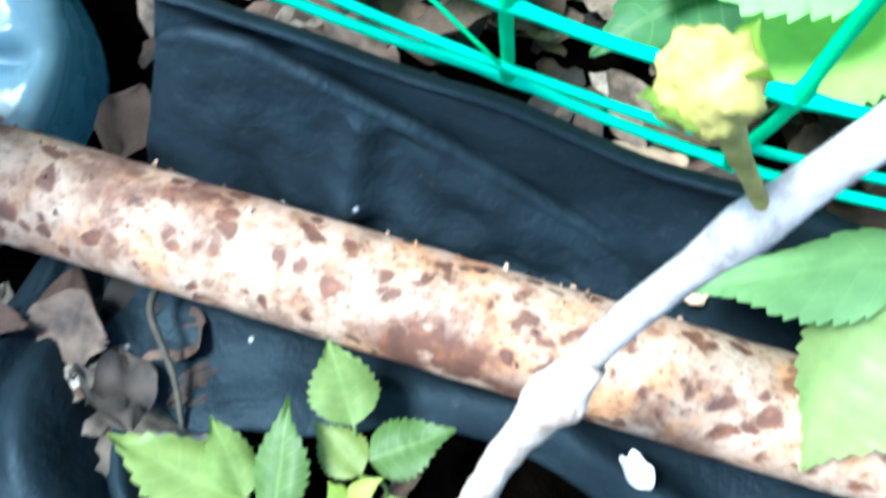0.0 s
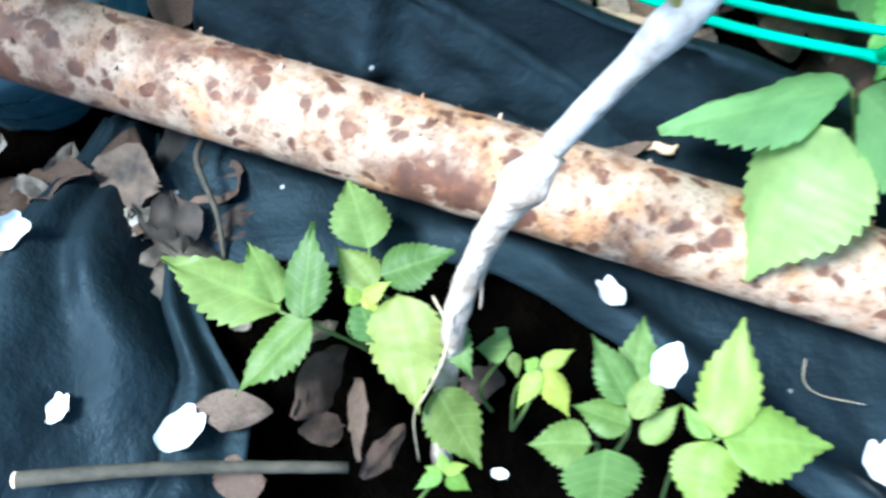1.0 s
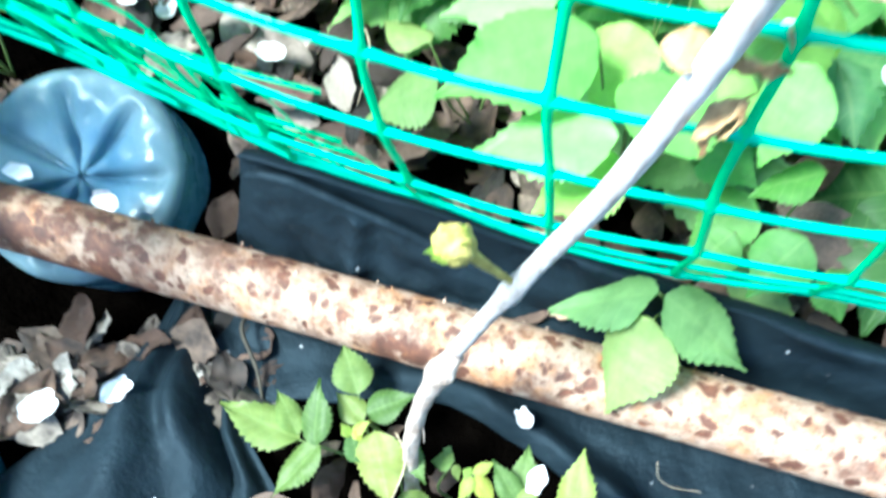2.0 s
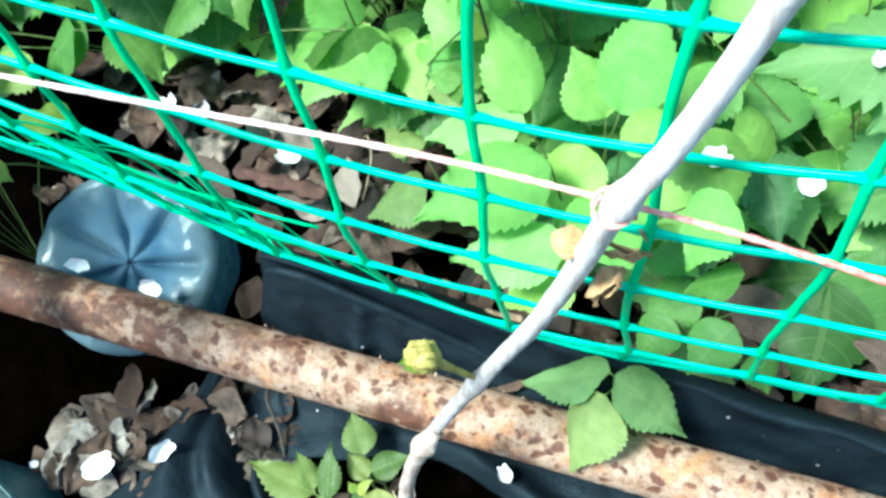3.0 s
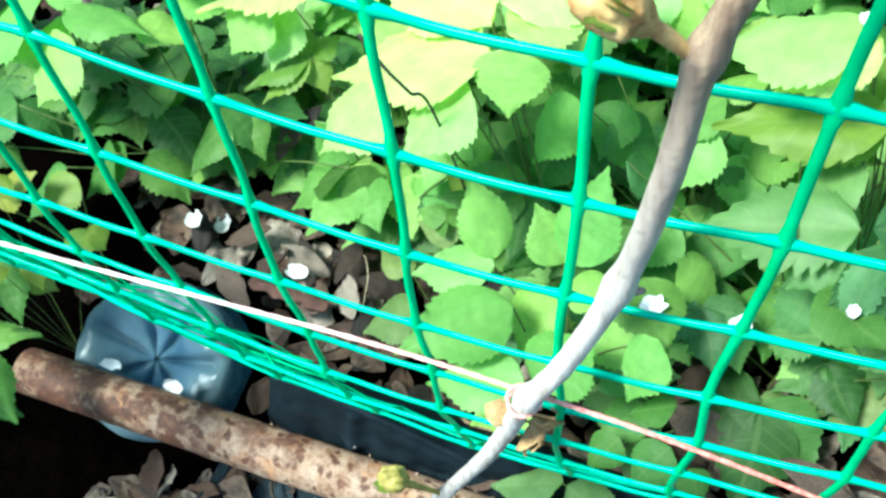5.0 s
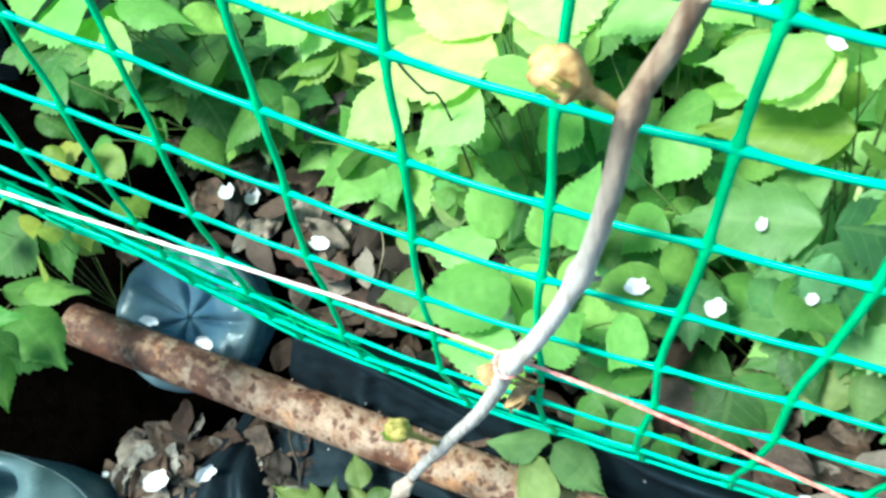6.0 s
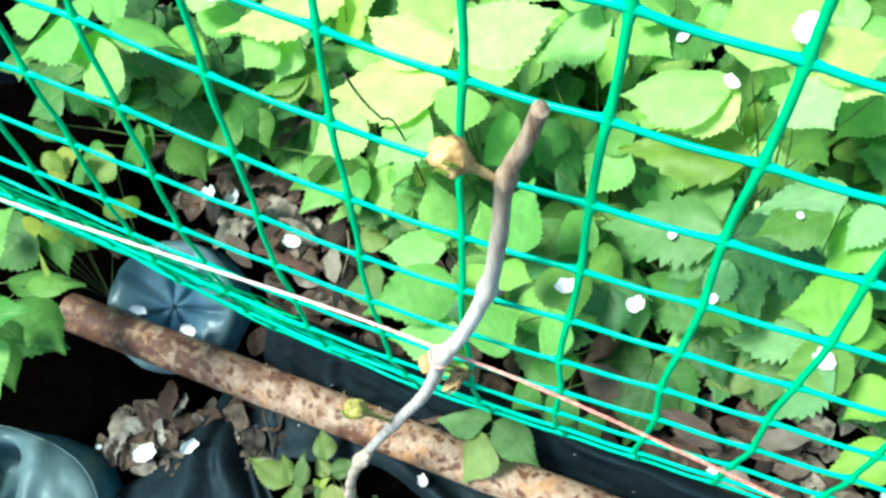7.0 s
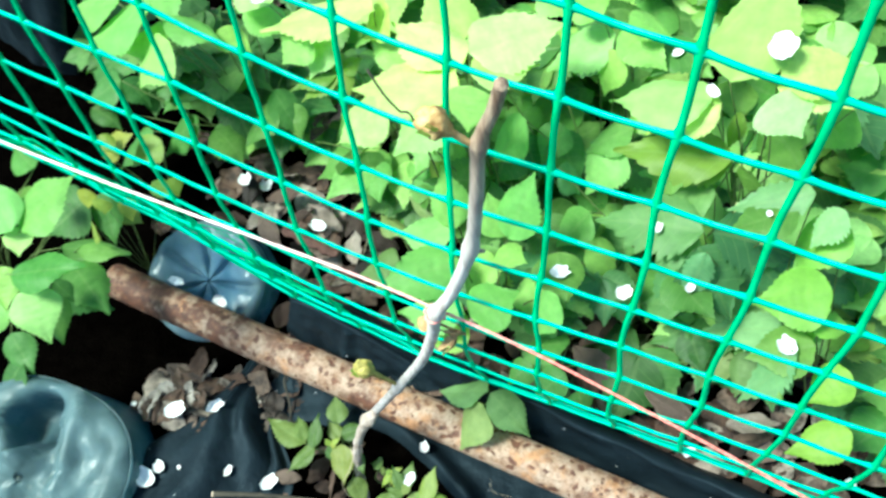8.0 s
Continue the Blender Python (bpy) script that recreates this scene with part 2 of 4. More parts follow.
YOUNG_STEM = plain("pale_stem", (0.24, 0.34, 0.10), (0.42, 0.50, 0.22), 80, 0.5, 0.2)
DEAD = dead_material("dead_leaf", [(0.0, (0.012, 0.008, 0.006)), (0.3, (0.066, 0.031, 0.017)), (0.6, (0.112, 0.068, 0.048)), (0.85, (0.18, 0.128, 0.098)), (1.0, (0.36, 0.30, 0.25))])
DEAD_GREY = dead_material("grey_dead_leaf", [(0.0, (0.016, 0.012, 0.010)), (0.25, (0.085, 0.046, 0.028)), (0.5, (0.115, 0.088, 0.068)), (0.8, (0.19, 0.160, 0.133)), (1.0, (0.29, 0.27, 0.245))])
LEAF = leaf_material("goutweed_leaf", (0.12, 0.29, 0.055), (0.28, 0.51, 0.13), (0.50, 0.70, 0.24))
PALE_LEAF = leaf_material("sun_painted_leaf", (0.24, 0.47, 0.10), (0.33, 0.57, 0.15), (0.43, 0.66, 0.21), 0.12)
SUN_LEAF = leaf_material("bright_sun_painted_leaf", (0.41, 0.60, 0.16), (0.52, 0.71, 0.24), (0.63, 0.79, 0.34), 0.14)
GREY_LEAF = leaf_material("sprig_leaf", (0.17, 0.26, 0.085), (0.21, 0.31, 0.11), (0.25, 0.35, 0.14), 0.12)
STRAW = plain("dry_straw", (0.30, 0.22, 0.13), (0.50, 0.42, 0.30), 200, 0.7)
LEAF_LOW = leaf_material("shade_painted_leaf", (0.055, 0.135, 0.03), (0.095, 0.22, 0.052), (0.15, 0.30, 0.075))
NETTLE = leaf_material("nettle_leaf", (0.08, 0.175, 0.065), (0.125, 0.27, 0.10), (0.18, 0.35, 0.13))
HALF_LEAF = leaf_material("half_shade_painted_leaf", (0.10, 0.23, 0.05), (0.15, 0.31, 0.07), (0.22, 0.39, 0.10))
PALE_NETTLE = leaf_material("pale_nettle_leaf", (0.20, 0.36, 0.15), (0.28, 0.46, 0.20), (0.38, 0.56, 0.26))
FRESH_LEAF = leaf_material("fresh_leaf", (0.24, 0.46, 0.07), (0.33, 0.56, 0.10), (0.42, 0.64, 0.15), 0.10)
SEEDLING_PALE = leaf_material("pale_seedling_leaf", (0.16, 0.25, 0.045), (0.21, 0.29, 0.06), (0.27, 0.32, 0.08), 0.16)
YOUNG = leaf_material("young_leaf", (0.17, 0.28, 0.045), (0.25, 0.35, 0.06), (0.34, 0.38, 0.08))
SEEDLING = leaf_material("seedling_leaf", (0.09, 0.145, 0.036), (0.145, 0.205, 0.055), (0.21, 0.26, 0.075), 0.16)
BLUE_PLASTIC = bottle_material("blue_bottle_plastic", (0.62, 0.85, 0.97), (0.14, 0.29, 0.45), (0.28, 0.38, 0.41), (-0.27, 0.166, 0.072), (0.026, 0.066), 0.44, 0.24, 1.0)
TEAL_PLASTIC = bottle_material("teal_bottle_plastic", (0.36, 0.68, 0.80), (0.035, 0.105, 0.140), (0.150, 0.225, 0.225), (-0.328, -0.042, 0.080), (0.020, 0.050), 0.34, 0.40, 0.85)


# ---- builders ----
def mesh_of(name, bm, mat, smooth=True):
    me = bpy.data.meshes.new(name)
    bm.to_mesh(me)
    bm.free()
    me.materials.append(mat)
    if smooth:
        me.polygons.foreach_set("use_smooth", [True] * len(me.polygons))
    return me


def part(name, bm, mat, parent=None, label=""):
    ob = new(name, bm if isinstance(bm, bpy.types.Mesh) else mesh_of(name, bm, mat))
    if parent:
        ob.parent = parent
        ob.matrix_parent_inverse = parent.matrix_world.inverted()
    return tagged(ob, label)


def thing(name, loc, label, category, group="", kind=""):
    ob = new(name)
    ob.empty_display_size = 0.02
    ob.matrix_world = pose(*loc)
    return tagged(ob, label, category, group, kind)


def smooth_path(points, per=6):
    p = [Vector(v) for v in points]
    p = [2 * p[0] - p[1]] + p + [2 * p[-1] - p[-2]]
    out = []
    for i in range(1, len(p) - 2):
        for k in range(per):
            t = k / per
            out.append(0.5 * (2 * p[i] + (p[i + 1] - p[i - 1]) * t + (2 * p[i - 1] - 5 * p[i] + 4 * p[i + 1] - p[i + 2]) * t * t
                              + (3 * p[i] - p[i - 1] - 3 * p[i + 1] + p[i + 2]) * t ** 3))
    out.append(p[-2])
    return out


def tube(points, radius, sides=8, flat=1.0, rough=0.0, bm=None, up=(0, 1, 0)):
    """A tube along points; radius: a number or a function of 0..1; flat squeezes it along up."""
    bm = bm or bmesh.new()
    rings, n = [], len(points)
    for i, p in enumerate(points):
        d = (points[min(i + 1, n - 1)] - points[max(i - 1, 0)]).normalized()
        a = Vector(up) - d * d.dot(Vector(up))
        a = a.normalized() if a.length > 1e-4 else d.orthogonal().normalized()
        b = d.cross(a)
        r = radius(i / (n - 1)) if callable(radius) else radius
        ring = []
        for k in range(sides):
            w = math.tau * k / sides
            q = r * (1 + rough * noise.noise(p * 140 + Vector((math.cos(w), math.sin(w), 0)) * 1.5))
            ring.append(bm.verts.new(p + a * (q * flat * math.cos(w)) + b * (q * math.sin(w))))
        rings.append(ring)
    for r0, r1 in zip(rings, rings[1:]):
        for k in range(sides):
            bm.faces.new((r0[k], r0[(k + 1) % sides], r1[(k + 1) % sides], r1[k]))
    bm.faces.new(rings[0][::-1])
    bm.faces.new(rings[-1])
    return bm


def sheet(nx, ny, place):
    """A grid of nx by ny cells; place(s, t) gives each point."""
    bm = bmesh.new()
    v = [[bm.verts.new(place(i / nx, j / ny)) for j in range(ny + 1)] for i in range(nx + 1)]
    for i in range(nx):
        for j in range(ny):
            bm.faces.new((v[i][j], v[i + 1][j], v[i + 1][j + 1], v[i][j + 1]))
    return bm


def thicken(ob, t):
    s = ob.modifiers.new("thickness", "SOLIDIFY")
    s.thickness, s.offset = t, 0
    return ob


def lerp_table(table, x):
    xs = [a for a, _ in table]
    return float(np.interp(x, xs, [b for _, b in table]))


def sstep(a, b, x):
    t = min(1, max(0, (x - a) / (b - a)))
    return t * t * (3 - 2 * t)


# ---- ground ----
def slope(x):
    """The bed falls gently towards +x."""
    return -0.087 * max(-0.6, min(0.6, x))


def ground_z(x, y):
    pit = 0.07 * math.exp(-(((x + 0.275) / 0.085) ** 4 + ((y - 0.18) / 0.08) ** 4))
    pit += 0.06 * math.exp(-(((x + 0.40) / 0.12) ** 4 + ((y - 0.06) / 0.13) ** 4))
    pit += 0.034 * math.exp(-(((x - 0.0) / 0.095) ** 4 + ((y + 0.01) / 0.07) ** 4))
    z = slope(x) * max(0, 1 - (x * x + y * y) / 4) - pit + 0.004 + 0.035 * sstep(0.13, 0.19, y) - 0.02 * sstep(0.3, 0.6, y) + 0.03 * sstep(-0.2, -0.6, y)
    near = max(0, 1 - (x * x + y * y) / 4)
    return z + near * (0.008 * noise.noise((x * 14, y * 14, 0)) + 0.004 * noise.noise((x * 50, y * 50, 3)))


def spread(s):
    k = 2 * s - 1
    return math.copysign(0.9 * abs(k) + 1500 * abs(k) ** 14, k)


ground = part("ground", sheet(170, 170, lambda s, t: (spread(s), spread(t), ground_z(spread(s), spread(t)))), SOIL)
tagged(ground, "soil under leaf litter, deep shade painted into its colour", "ground", kind="structure")

# ---- black film ----
FRONT_EDGE = [(-0.2, 0.105), (-0.1, 0.068), (-0.07, 0.076), (-0.04, 0.092), (0.0, 0.096), (0.04, 0.086), (0.08, 0.072), (0.143, 0.041), (0.3, -0.05), (0.6, -0.25), (1.2, -0.6)]
BANK_TOP = [(-0.25, 0.13), (-0.12, 0.135), (-0.02, 0.115), (0.05, 0.1), (0.13, 0.086), (0.2, 0.07), (0.3, 0.053), (1.2, 0.03)]


def bank_place(s, t):
    x = -0.148 + 1.36 * s ** 1.4 + 0.018 * t * (1 - s) ** 20
    e, top = lerp_table(FRONT_EDGE, x) + 0.004 * noise.noise((x * 30, 0, 5)), lerp_table(BANK_TOP, x) + 0.004 * noise.noise((x * 22, 0, 9))
    if t < 0.5:
        k = t / 0.5
        y = e + (0.142 - e) * k
        roll = (0.003 + 0.010 * sstep(-0.05, 0.01, x)) * math.exp(-((k * (0.142 - e) - 0.011) / 0.010) ** 2)
        swell_up = 0.022 * math.exp(-((x - 0.25) / 0.09) ** 2) * sstep(0.09, 0.04, y)
        z = 0.03 + roll + swell_up + 0.004 * noise.noise((x * 18, y * 30, 0)) + 0.0025 * noise.noise((x * 55, y * 40, 3)) + 0.0035 * math.sin(k * 9 + x * 26) * k * (1 - k)
    elif t < 0.85:
        k = (t - 0.5) / 0.35
        y = 0.142 + 0.024 * k + 0.006 * math.sin(math.pi * k)
        z = 0.03 + (top - 0.03) * k ** 0.85
        line = 0.95 - 5.2 * (x + 0.15)
        y += 0.004 * sstep(line - 0.05, line + 0.12, k) * (x < 0.06)
        pleat = math.exp(-((x + 0.075 + 0.01 * k) / 0.004) ** 2)
        y -= 0.003 * pleat * math.sin(math.pi * k)
        y += 0.004 * noise.noise((x * 24, k * 3, 2))
    else:
        k = (t - 0.85) / 0.15
        y, z = 0.166 + 0.03 * k, top - 0.05 * k * k
    return x, y, z + slope(x) * (1 - sstep(0.5, 0.85, t)) - 0.005 * (t < 0.5)


film = part("plastic_film", sheet(260, 90, bank_place), FILM)
tagged(thicken(film, 0.0012), "black plastic mulch film creased over the bed's edge", "plastic film")

FOLD_EDGE = [(-0.16, 0.095), (-0.14, 0.112), (-0.12, 0.124), (-0.1, 0.124), (-0.066, 0.110), (-0.037, 0.097), (0.015, 0.066), (0.05, 0.046), (0.07, 0.035)]


def fold_place(s, t):
    """The loose front layer of the film, with a rolled upper edge."""
    x = -0.141 + 0.211 * s + 0.010 * t * (1 - s) ** 6
    edge = lerp_table(FOLD_EDGE, x) + 0.002 * noise.noise((x * 40, 0, 3))
    low = 0.026 + slope(x)
    if t < 0.85:
        k = t / 0.85
        z = low + (edge - low) * k
        y = 0.136 + 0.024 * k ** 0.8 - 0.005 * math.sin(math.pi * k)
        y += (0.005 * noise.noise((x * 30, k * 2.2, 2)) + 0.0034 * noise.noise((x * 75, k * 6, 4))) * math.sin(math.pi * k)
        y -= 0.0045 * math.exp(-((x + 0.073 - 0.01 * k) / 0.005) ** 2) * (0.3 + 0.7 * k)
        y += 0.003 * math.exp(-((x + 0.062 - 0.01 * k) / 0.007) ** 2)
    else:
        a = (t - 0.85) / 0.15 * 3.6
        r = 0.0035
        y, z = 0.160 - r * (math.cos(a) - 1) * 0.9, edge + r * math.sin(a)
    return x - 0.012 * (1 - t) * (1 - s) ** 6, y + 0.003 * (1 - s) ** 8, z


film = part("plastic_film", sheet(120, 60, fold_place), FILM)
tagged(thicken(film, 0.0010), "loose layer of black plastic film with a rolled edge", "plastic film")

RIGHT_SIDE = [(-0.7, 0.02), (-0.4, -0.01), (-0.25, -0.03), (-0.12, -0.045), (-0.02, -0.06), (0.02, -0.080), (0.045, -0.105), (0.075, -0.13), (0.1, -0.15), (0.13, -0.165)]
LEFT_SIDE = [(-0.7, -0.9), (-0.4, -0.75), (-0.2, -0.46), (-0.1, -0.33), (-0.03, -0.25), (0.02, -0.215), (0.06, -0.2), (0.1, -0.192), (0.13, -0.19)]


def mound_place(s, t):
    y = -0.7 + 0.82 * s
    a, b = lerp_table(LEFT_SIDE, y), lerp_table(RIGHT_SIDE, y) + 0.005 * noise.noise((y * 30, 1, 0))
    x = a + (b - a) * t
    hump = math.sin(math.pi * min(1, t * 1.25)) ** 0.7 if t < 0.8 else 0
    second = math.exp(-((t - 0.87) / 0.055) ** 2)
    wave = 0.0060 * math.sin(t * 19 + y * 22 + 3 * noise.noise((y * 8, t * 2, 4))) + 0.006 * noise.noise((x * 16, y * 7, 7)) + 0.0032 * noise.noise((x * 60, y * 25, 2))
    low = 1 - 0.75 * sstep(0.04, 0.11, y)
    return x, y, 0.010 + slope(x) + (0.030 * hump + 0.010 * second + wave * math.sin(math.pi * t) ** 0.5) * low


film = part("plastic_film", sheet(170, 110, mound_place), FILM)
tagged(thicken(film, 0.0012), "black plastic film in a smooth rounded fold on the soil", "plastic film")


def flap_place(s, t):
    z = -0.06 + 0.50 * t
    x = -0.655 + 0.5 * z - 0.5 * (1 - s) + 0.008 * noise.noise((s * 3, t * 6, 2))
    return x, 0.375 - 0.02 * math.sin(s * 9) + 0.012 * noise.noise((s * 14, t * 3, 0)) + 0.05 * (1 - s), z


film = part("plastic_film", sheet(80, 40, flap_place), FILM)
tagged(thicken(film, 0.0015), "dark plastic sheet standing upright among the weeds", "plastic film")

# ---- pipe ----
pipe = thing("metal_pipe", (-0.3, 0.126, 0.04), "rusty steel pipe with flaking pale paint on the film", "pipe")
axis = [Vector((x, 0.123 + 0.005 * x, 0.0592 - 0.087 * x)) for x in (-0.362 + 1.02 * i / 118 for i in range(119))]
part("tube", tube(axis, 0.0198, 40, rough=0.03), RUST, pipe)
flake = random.Random(77)
bm = bmesh.new()
for k in range(150):
    c = axis[flake.randrange(4, 70)]
    a = flake.uniform(-0.9, 2.6)
    out = Vector((0, math.cos(a), math.sin(a)))
    along, across = Vector((1, 0, -0.087)), Vector((0, -math.sin(a), math.cos(a)))
    w, h = flake.uniform(0.0012, 0.0035), flake.uniform(0.0008, 0.0026)
    p = c + out * 0.0194 + along * flake.uniform(-0.004, 0.004)
    turn = flake.uniform(0, math.tau)
    u, v = along * math.cos(turn) + across * math.sin(turn), across * math.cos(turn) - along * math.sin(turn)
    rows = [[bm.verts.new(p + u * w * (q - 0.5) * (1 - 0.3 * j) * flake.uniform(0.8, 1.2) + v * w * 0.5 * j + out * h * j * j * 0.4) for q in (0, 0.5, 1)] for j in (0, 1, 1.7)]
    for ra, rb in zip(rows, rows[1:]):
        for q in (0, 1):
            bm.faces.new((ra[q], ra[q + 1], rb[q + 1], rb[q]))
tagged(part("loose_paint", bm, RUST, pipe, "loose curling flakes of paint and rust"), kind="stuff")


# ---- bottles ----
def bottle(loc, normal, radius, length, mat, label, square, relief):
    """A large bottle standing on its neck, base upwards."""
    nrm = Vector(normal).normalized()
    ax = (Vector((1, 0, 0)) - nrm * nrm.x).normalized()
    ay = nrm.cross(ax)
    m = Matrix.Translation(loc) @ Matrix((ax, ay, nrm)).transposed().to_4x4()
    ob = thing("plastic_bottle", loc, label, "bottle")

    def rim(w):
        return radius / (abs(math.cos(w)) ** square + abs(math.sin(w)) ** square) ** (1 / square)

    def shell(rows, name):
        bm, rings, seg = bmesh.new(), [], 96
        for rho, z in rows:
            ring = []
            for k in range(seg):
                w = math.tau * k / seg
                r = rim(w) * rho if square > 2.01 else radius * rho
                ring.append(bm.verts.new(m @ Vector((r * math.cos(w), r * math.sin(w), z + (relief(rho, w) if name != "body" else 0)))))
            rings.append(ring)
        for a, b in zip(rings, rings[1:]):
            for k in range(seg):
                bm.faces.new((a[k], a[(k + 1) % seg], b[(k + 1) % seg], b[k]))
        if name == "base":
            bm.faces.new(rings[0])
        p = part(name, bm, mat, ob)
        thicken(p, 0.0008)

    base = [(0.03 + 0.85 * i / 22, 0.0) for i in range(23)] + [(0.88 + 0.12 * math.sin(a), -radius * 0.14 * (1 - math.cos(a))) for a in (0.4, 0.8, 1.2, 1.57)]
    shell(base, "base")
    z0, body = -radius * 0.14, []
    for i in range(25):
        k = i / 24
        body.append((1.0 - (0.03 if square < 2.01 else 0.006) * (0.5 + 0.5 * math.cos(k * 30)) * (0 < k < 0.8) - 0.6 * sstep(0.8, 1, k), z0 - length * k))
    shell(body, "body")
    return ob


def star_relief(rho, w):
    turn = (w * 7 / math.tau + 0.3) % 1.0 - 0.5
    groove = math.exp(-(turn / (0.05 + 0.04 / (rho + 0.1))) ** 2)
    dome = -0.014 * (1 - sstep(0.0, 0.8, rho))
    crumple = 0.004 * noise.noise((rho * math.cos(w) * 4, rho * math.sin(w) * 4, 3)) * sstep(0.1, 0.4, rho)
    return dome - 0.0095 * groove * sstep(0.0, 0.3, rho) * (1 - sstep(0.75, 0.9, rho)) + crumple


def dish_relief(rho, w):
    """A raised rim round a sunken crescent, with a knob beside it."""
    c = Vector((rho * math.cos(w), rho * math.sin(w), 0))
    wob = 0.05 * noise.noise((c.x * 4, c.y * 4, 9))
    d = (c - Vector((-0.20, 0.50, 0))).length + 1.6 * wob
    bowl = -0.065 * (1 - sstep(0.20, 0.36, d))
    lip = 0.004 * math.exp(-((d - 0.52) / 0.12) ** 2)
    knob = 0.042 * math.exp(-((c - Vector((-0.10, 0.24, 0))).length / 0.16) ** 2)
    ridge = 0.010 * math.exp(-((c.x - 0.40 + 0.25 * c.y) / 0.07) ** 2) * sstep(-0.8, 0.2, c.y)
    return bowl + lip + knob + ridge - 0.012 * sstep(0.5, 1.0, rho) + 0.010 * noise.noise((c.x * 2.2, c.y * 2.2, 1)) + 0.007 * noise.noise((c.x * 5.5, c.y * 5.5, 4)) + 0.003 * noise.noise((c.x * 13, c.y * 13, 6))


bottle((-0.270, 0.166, 0.074), (0.2, -0.35, 0.87), 0.070, 0.16, BLUE_PLASTIC, "clear blue water bottle upside down under the pipe", 2, star_relief)
bottle((-0.308, -0.112, 0.096), (0.12, -0.2, 0.95), 0.104, 0.14, TEAL_PLASTIC, "dusty teal plastic bottle upside down on the film", 2.6, dish_relief)


# ---- net ----
def node(i, j):
    """Crossing of vertical strand i and horizontal strand j."""
    k = max(-3.0, min(3.5, i))
    up = max(0, j)
    x = 0.1350 + 0.0625 * k - 0.0009 * k * k + 0.054 * (i - k) + (0.0078 - 0.0007 * k) * up
    z = 0.403 + (0.0035 * k if k > 0 else 0.0026 * k * k) - 0.0100 * min(0, i - k) + (0.0600 - 0.0021 * k) * up
    y = 0.1122 + lerp_table([(0, 0), (1.5, 0.0005), (3, 0.005), (5, 0.0088), (9, 0.018)], up)
    gather = lerp_table([(-8, 0.70), (-7, 0.70), (-6, 0.73), (-5, 0.78), (-4, 0.87), (-3, 0.945), (-2, 0.97), (2, 0.955)], i)
    x -= lerp_table([(0, 0), (1, 0.0042), (2, 0.0100), (3, 0.0158), (4, 0.0200), (5, 0.0255)], -j)
    y += lerp_table([(0, 0), (1, 0.0005), (2, 0.0030), (3, 0.0125), (4, 0.0260), (5, 0.0480)], -j) * (0.5 + 0.5 * gather)
    z -= lerp_table([(0, 0), (1, 0.0530), (2, 0.1070), (3, 0.1670), (4, 0.2270), (5, 0.2860)], -j) * gather
    loose = 0.0015 + 0.0045 * sstep(-1.5, -4.5, j) * sstep(4, -2, i)
    return Vector((x, y, z)) + loose * Vector((noise.noise((i * 1.31, j * 1.7, 1)), noise.noise((i * 1.31, j * 1.7, 6)), 1.3 * noise.noise((i * 1.31, j * 1.7, 4))))


net = thing("garden_net", (0.1, 0.16, 0.09), "green plastic garden netting with square holes", "netting")
COLS, ROWS = range(-13, 10), range(-5, 9)


def strand(nodes_along, sag):
    pts, n = [], len(nodes_along)
    for k in range(n - 1):
        a, b = nodes_along[k], nodes_along[k + 1]
        for u in range(8):
            t = u / 8
            p = a.lerp(b, t)
            p.z -= sag * (math.sin(math.pi * t) * 0.6 + math.sin(math.tau * t) * 0.35)
            p.y += 0.0006 * math.sin(math.tau * t)
            pts.append(p)
    pts.append(nodes_along[-1])
    return pts


def swell(n, r):
    return lambda t: r * (1 + 0.55 * math.exp(-(((t * (n - 1) + 0.5) % 1 - 0.5) / 0.06) ** 2))


for j in ROWS:
    part("horizontal_strand", tube(strand([node(i, j) for i in COLS], 0.0028), swell(len(COLS), 0.0019), 8, 0.7), NET_CROSS, net)
part("edge_strand", tube(strand([node(i, -4.75) + Vector((0, 0.001, 0.003 * noise.noise((i * 2.1, 7, 0)))) for i in COLS], 0.002), 0.0018, 8, 0.6), NET_CROSS, net)
for i in COLS:
    part("vertical_strand", tube([p + Vector((0.001 * math.sin(p.z * 40), 0, 0)) for p in strand([node(i, j) for j in ROWS], 0.0)], swell(len(ROWS), 0.0019), 8, 0.7), NET, net)
FOLD_COLS = [k + 0.45 for k in range(-11, -2)]


def fold_node(i, j):
    return node(i, j) + Vector((0.006 * noise.noise((i * 1.7, j, 2)), 0.010 + 0.006 * noise.noise((i, j * 2, 5)), 0.010 * noise.noise((i * 1.3, j, 8))))


for j in (-3.35, -4.2, -4.6):
    part("folded_strand", tube(strand([fold_node(i, j) for i in FOLD_COLS], 0.003), 0.0012, 6, 0.7), NET, net)
for i in FOLD_COLS[1:-1]:
    part("folded_strand", tube(smooth_path([fold_node(i - 0.2, -3.3), fold_node(i, -4.0), fold_node(i + 0.25, -4.65)], 6), 0.0012, 6, 0.7), NET, net)
rng = random.Random(5)
for k in range(26):
    i = rng.uniform(-9, -3)
    a, b = node(i, -3.0 - rng.random()), node(i + rng.uniform(0.6, 1.6), -4.1 - rng.random() * 0.8)
    mid = a.lerp(b, 0.5) + Vector((0, rng.uniform(0.0, 0.02), rng.uniform(-0.015, 0.01)))
    part("loose_thread", tube(smooth_path([a, mid, b]), rng.uniform(0.0004, 0.0008), 5), NET, net)

# ---- twine ----
TWINE_LINE = [(-1.0, 0.110, 0.43), (-0.302, 0.105, 0.398), (-0.121, 0.105, 0.391), (0.037, 0.106, 0.387), (0.118, 0.105, 0.381),
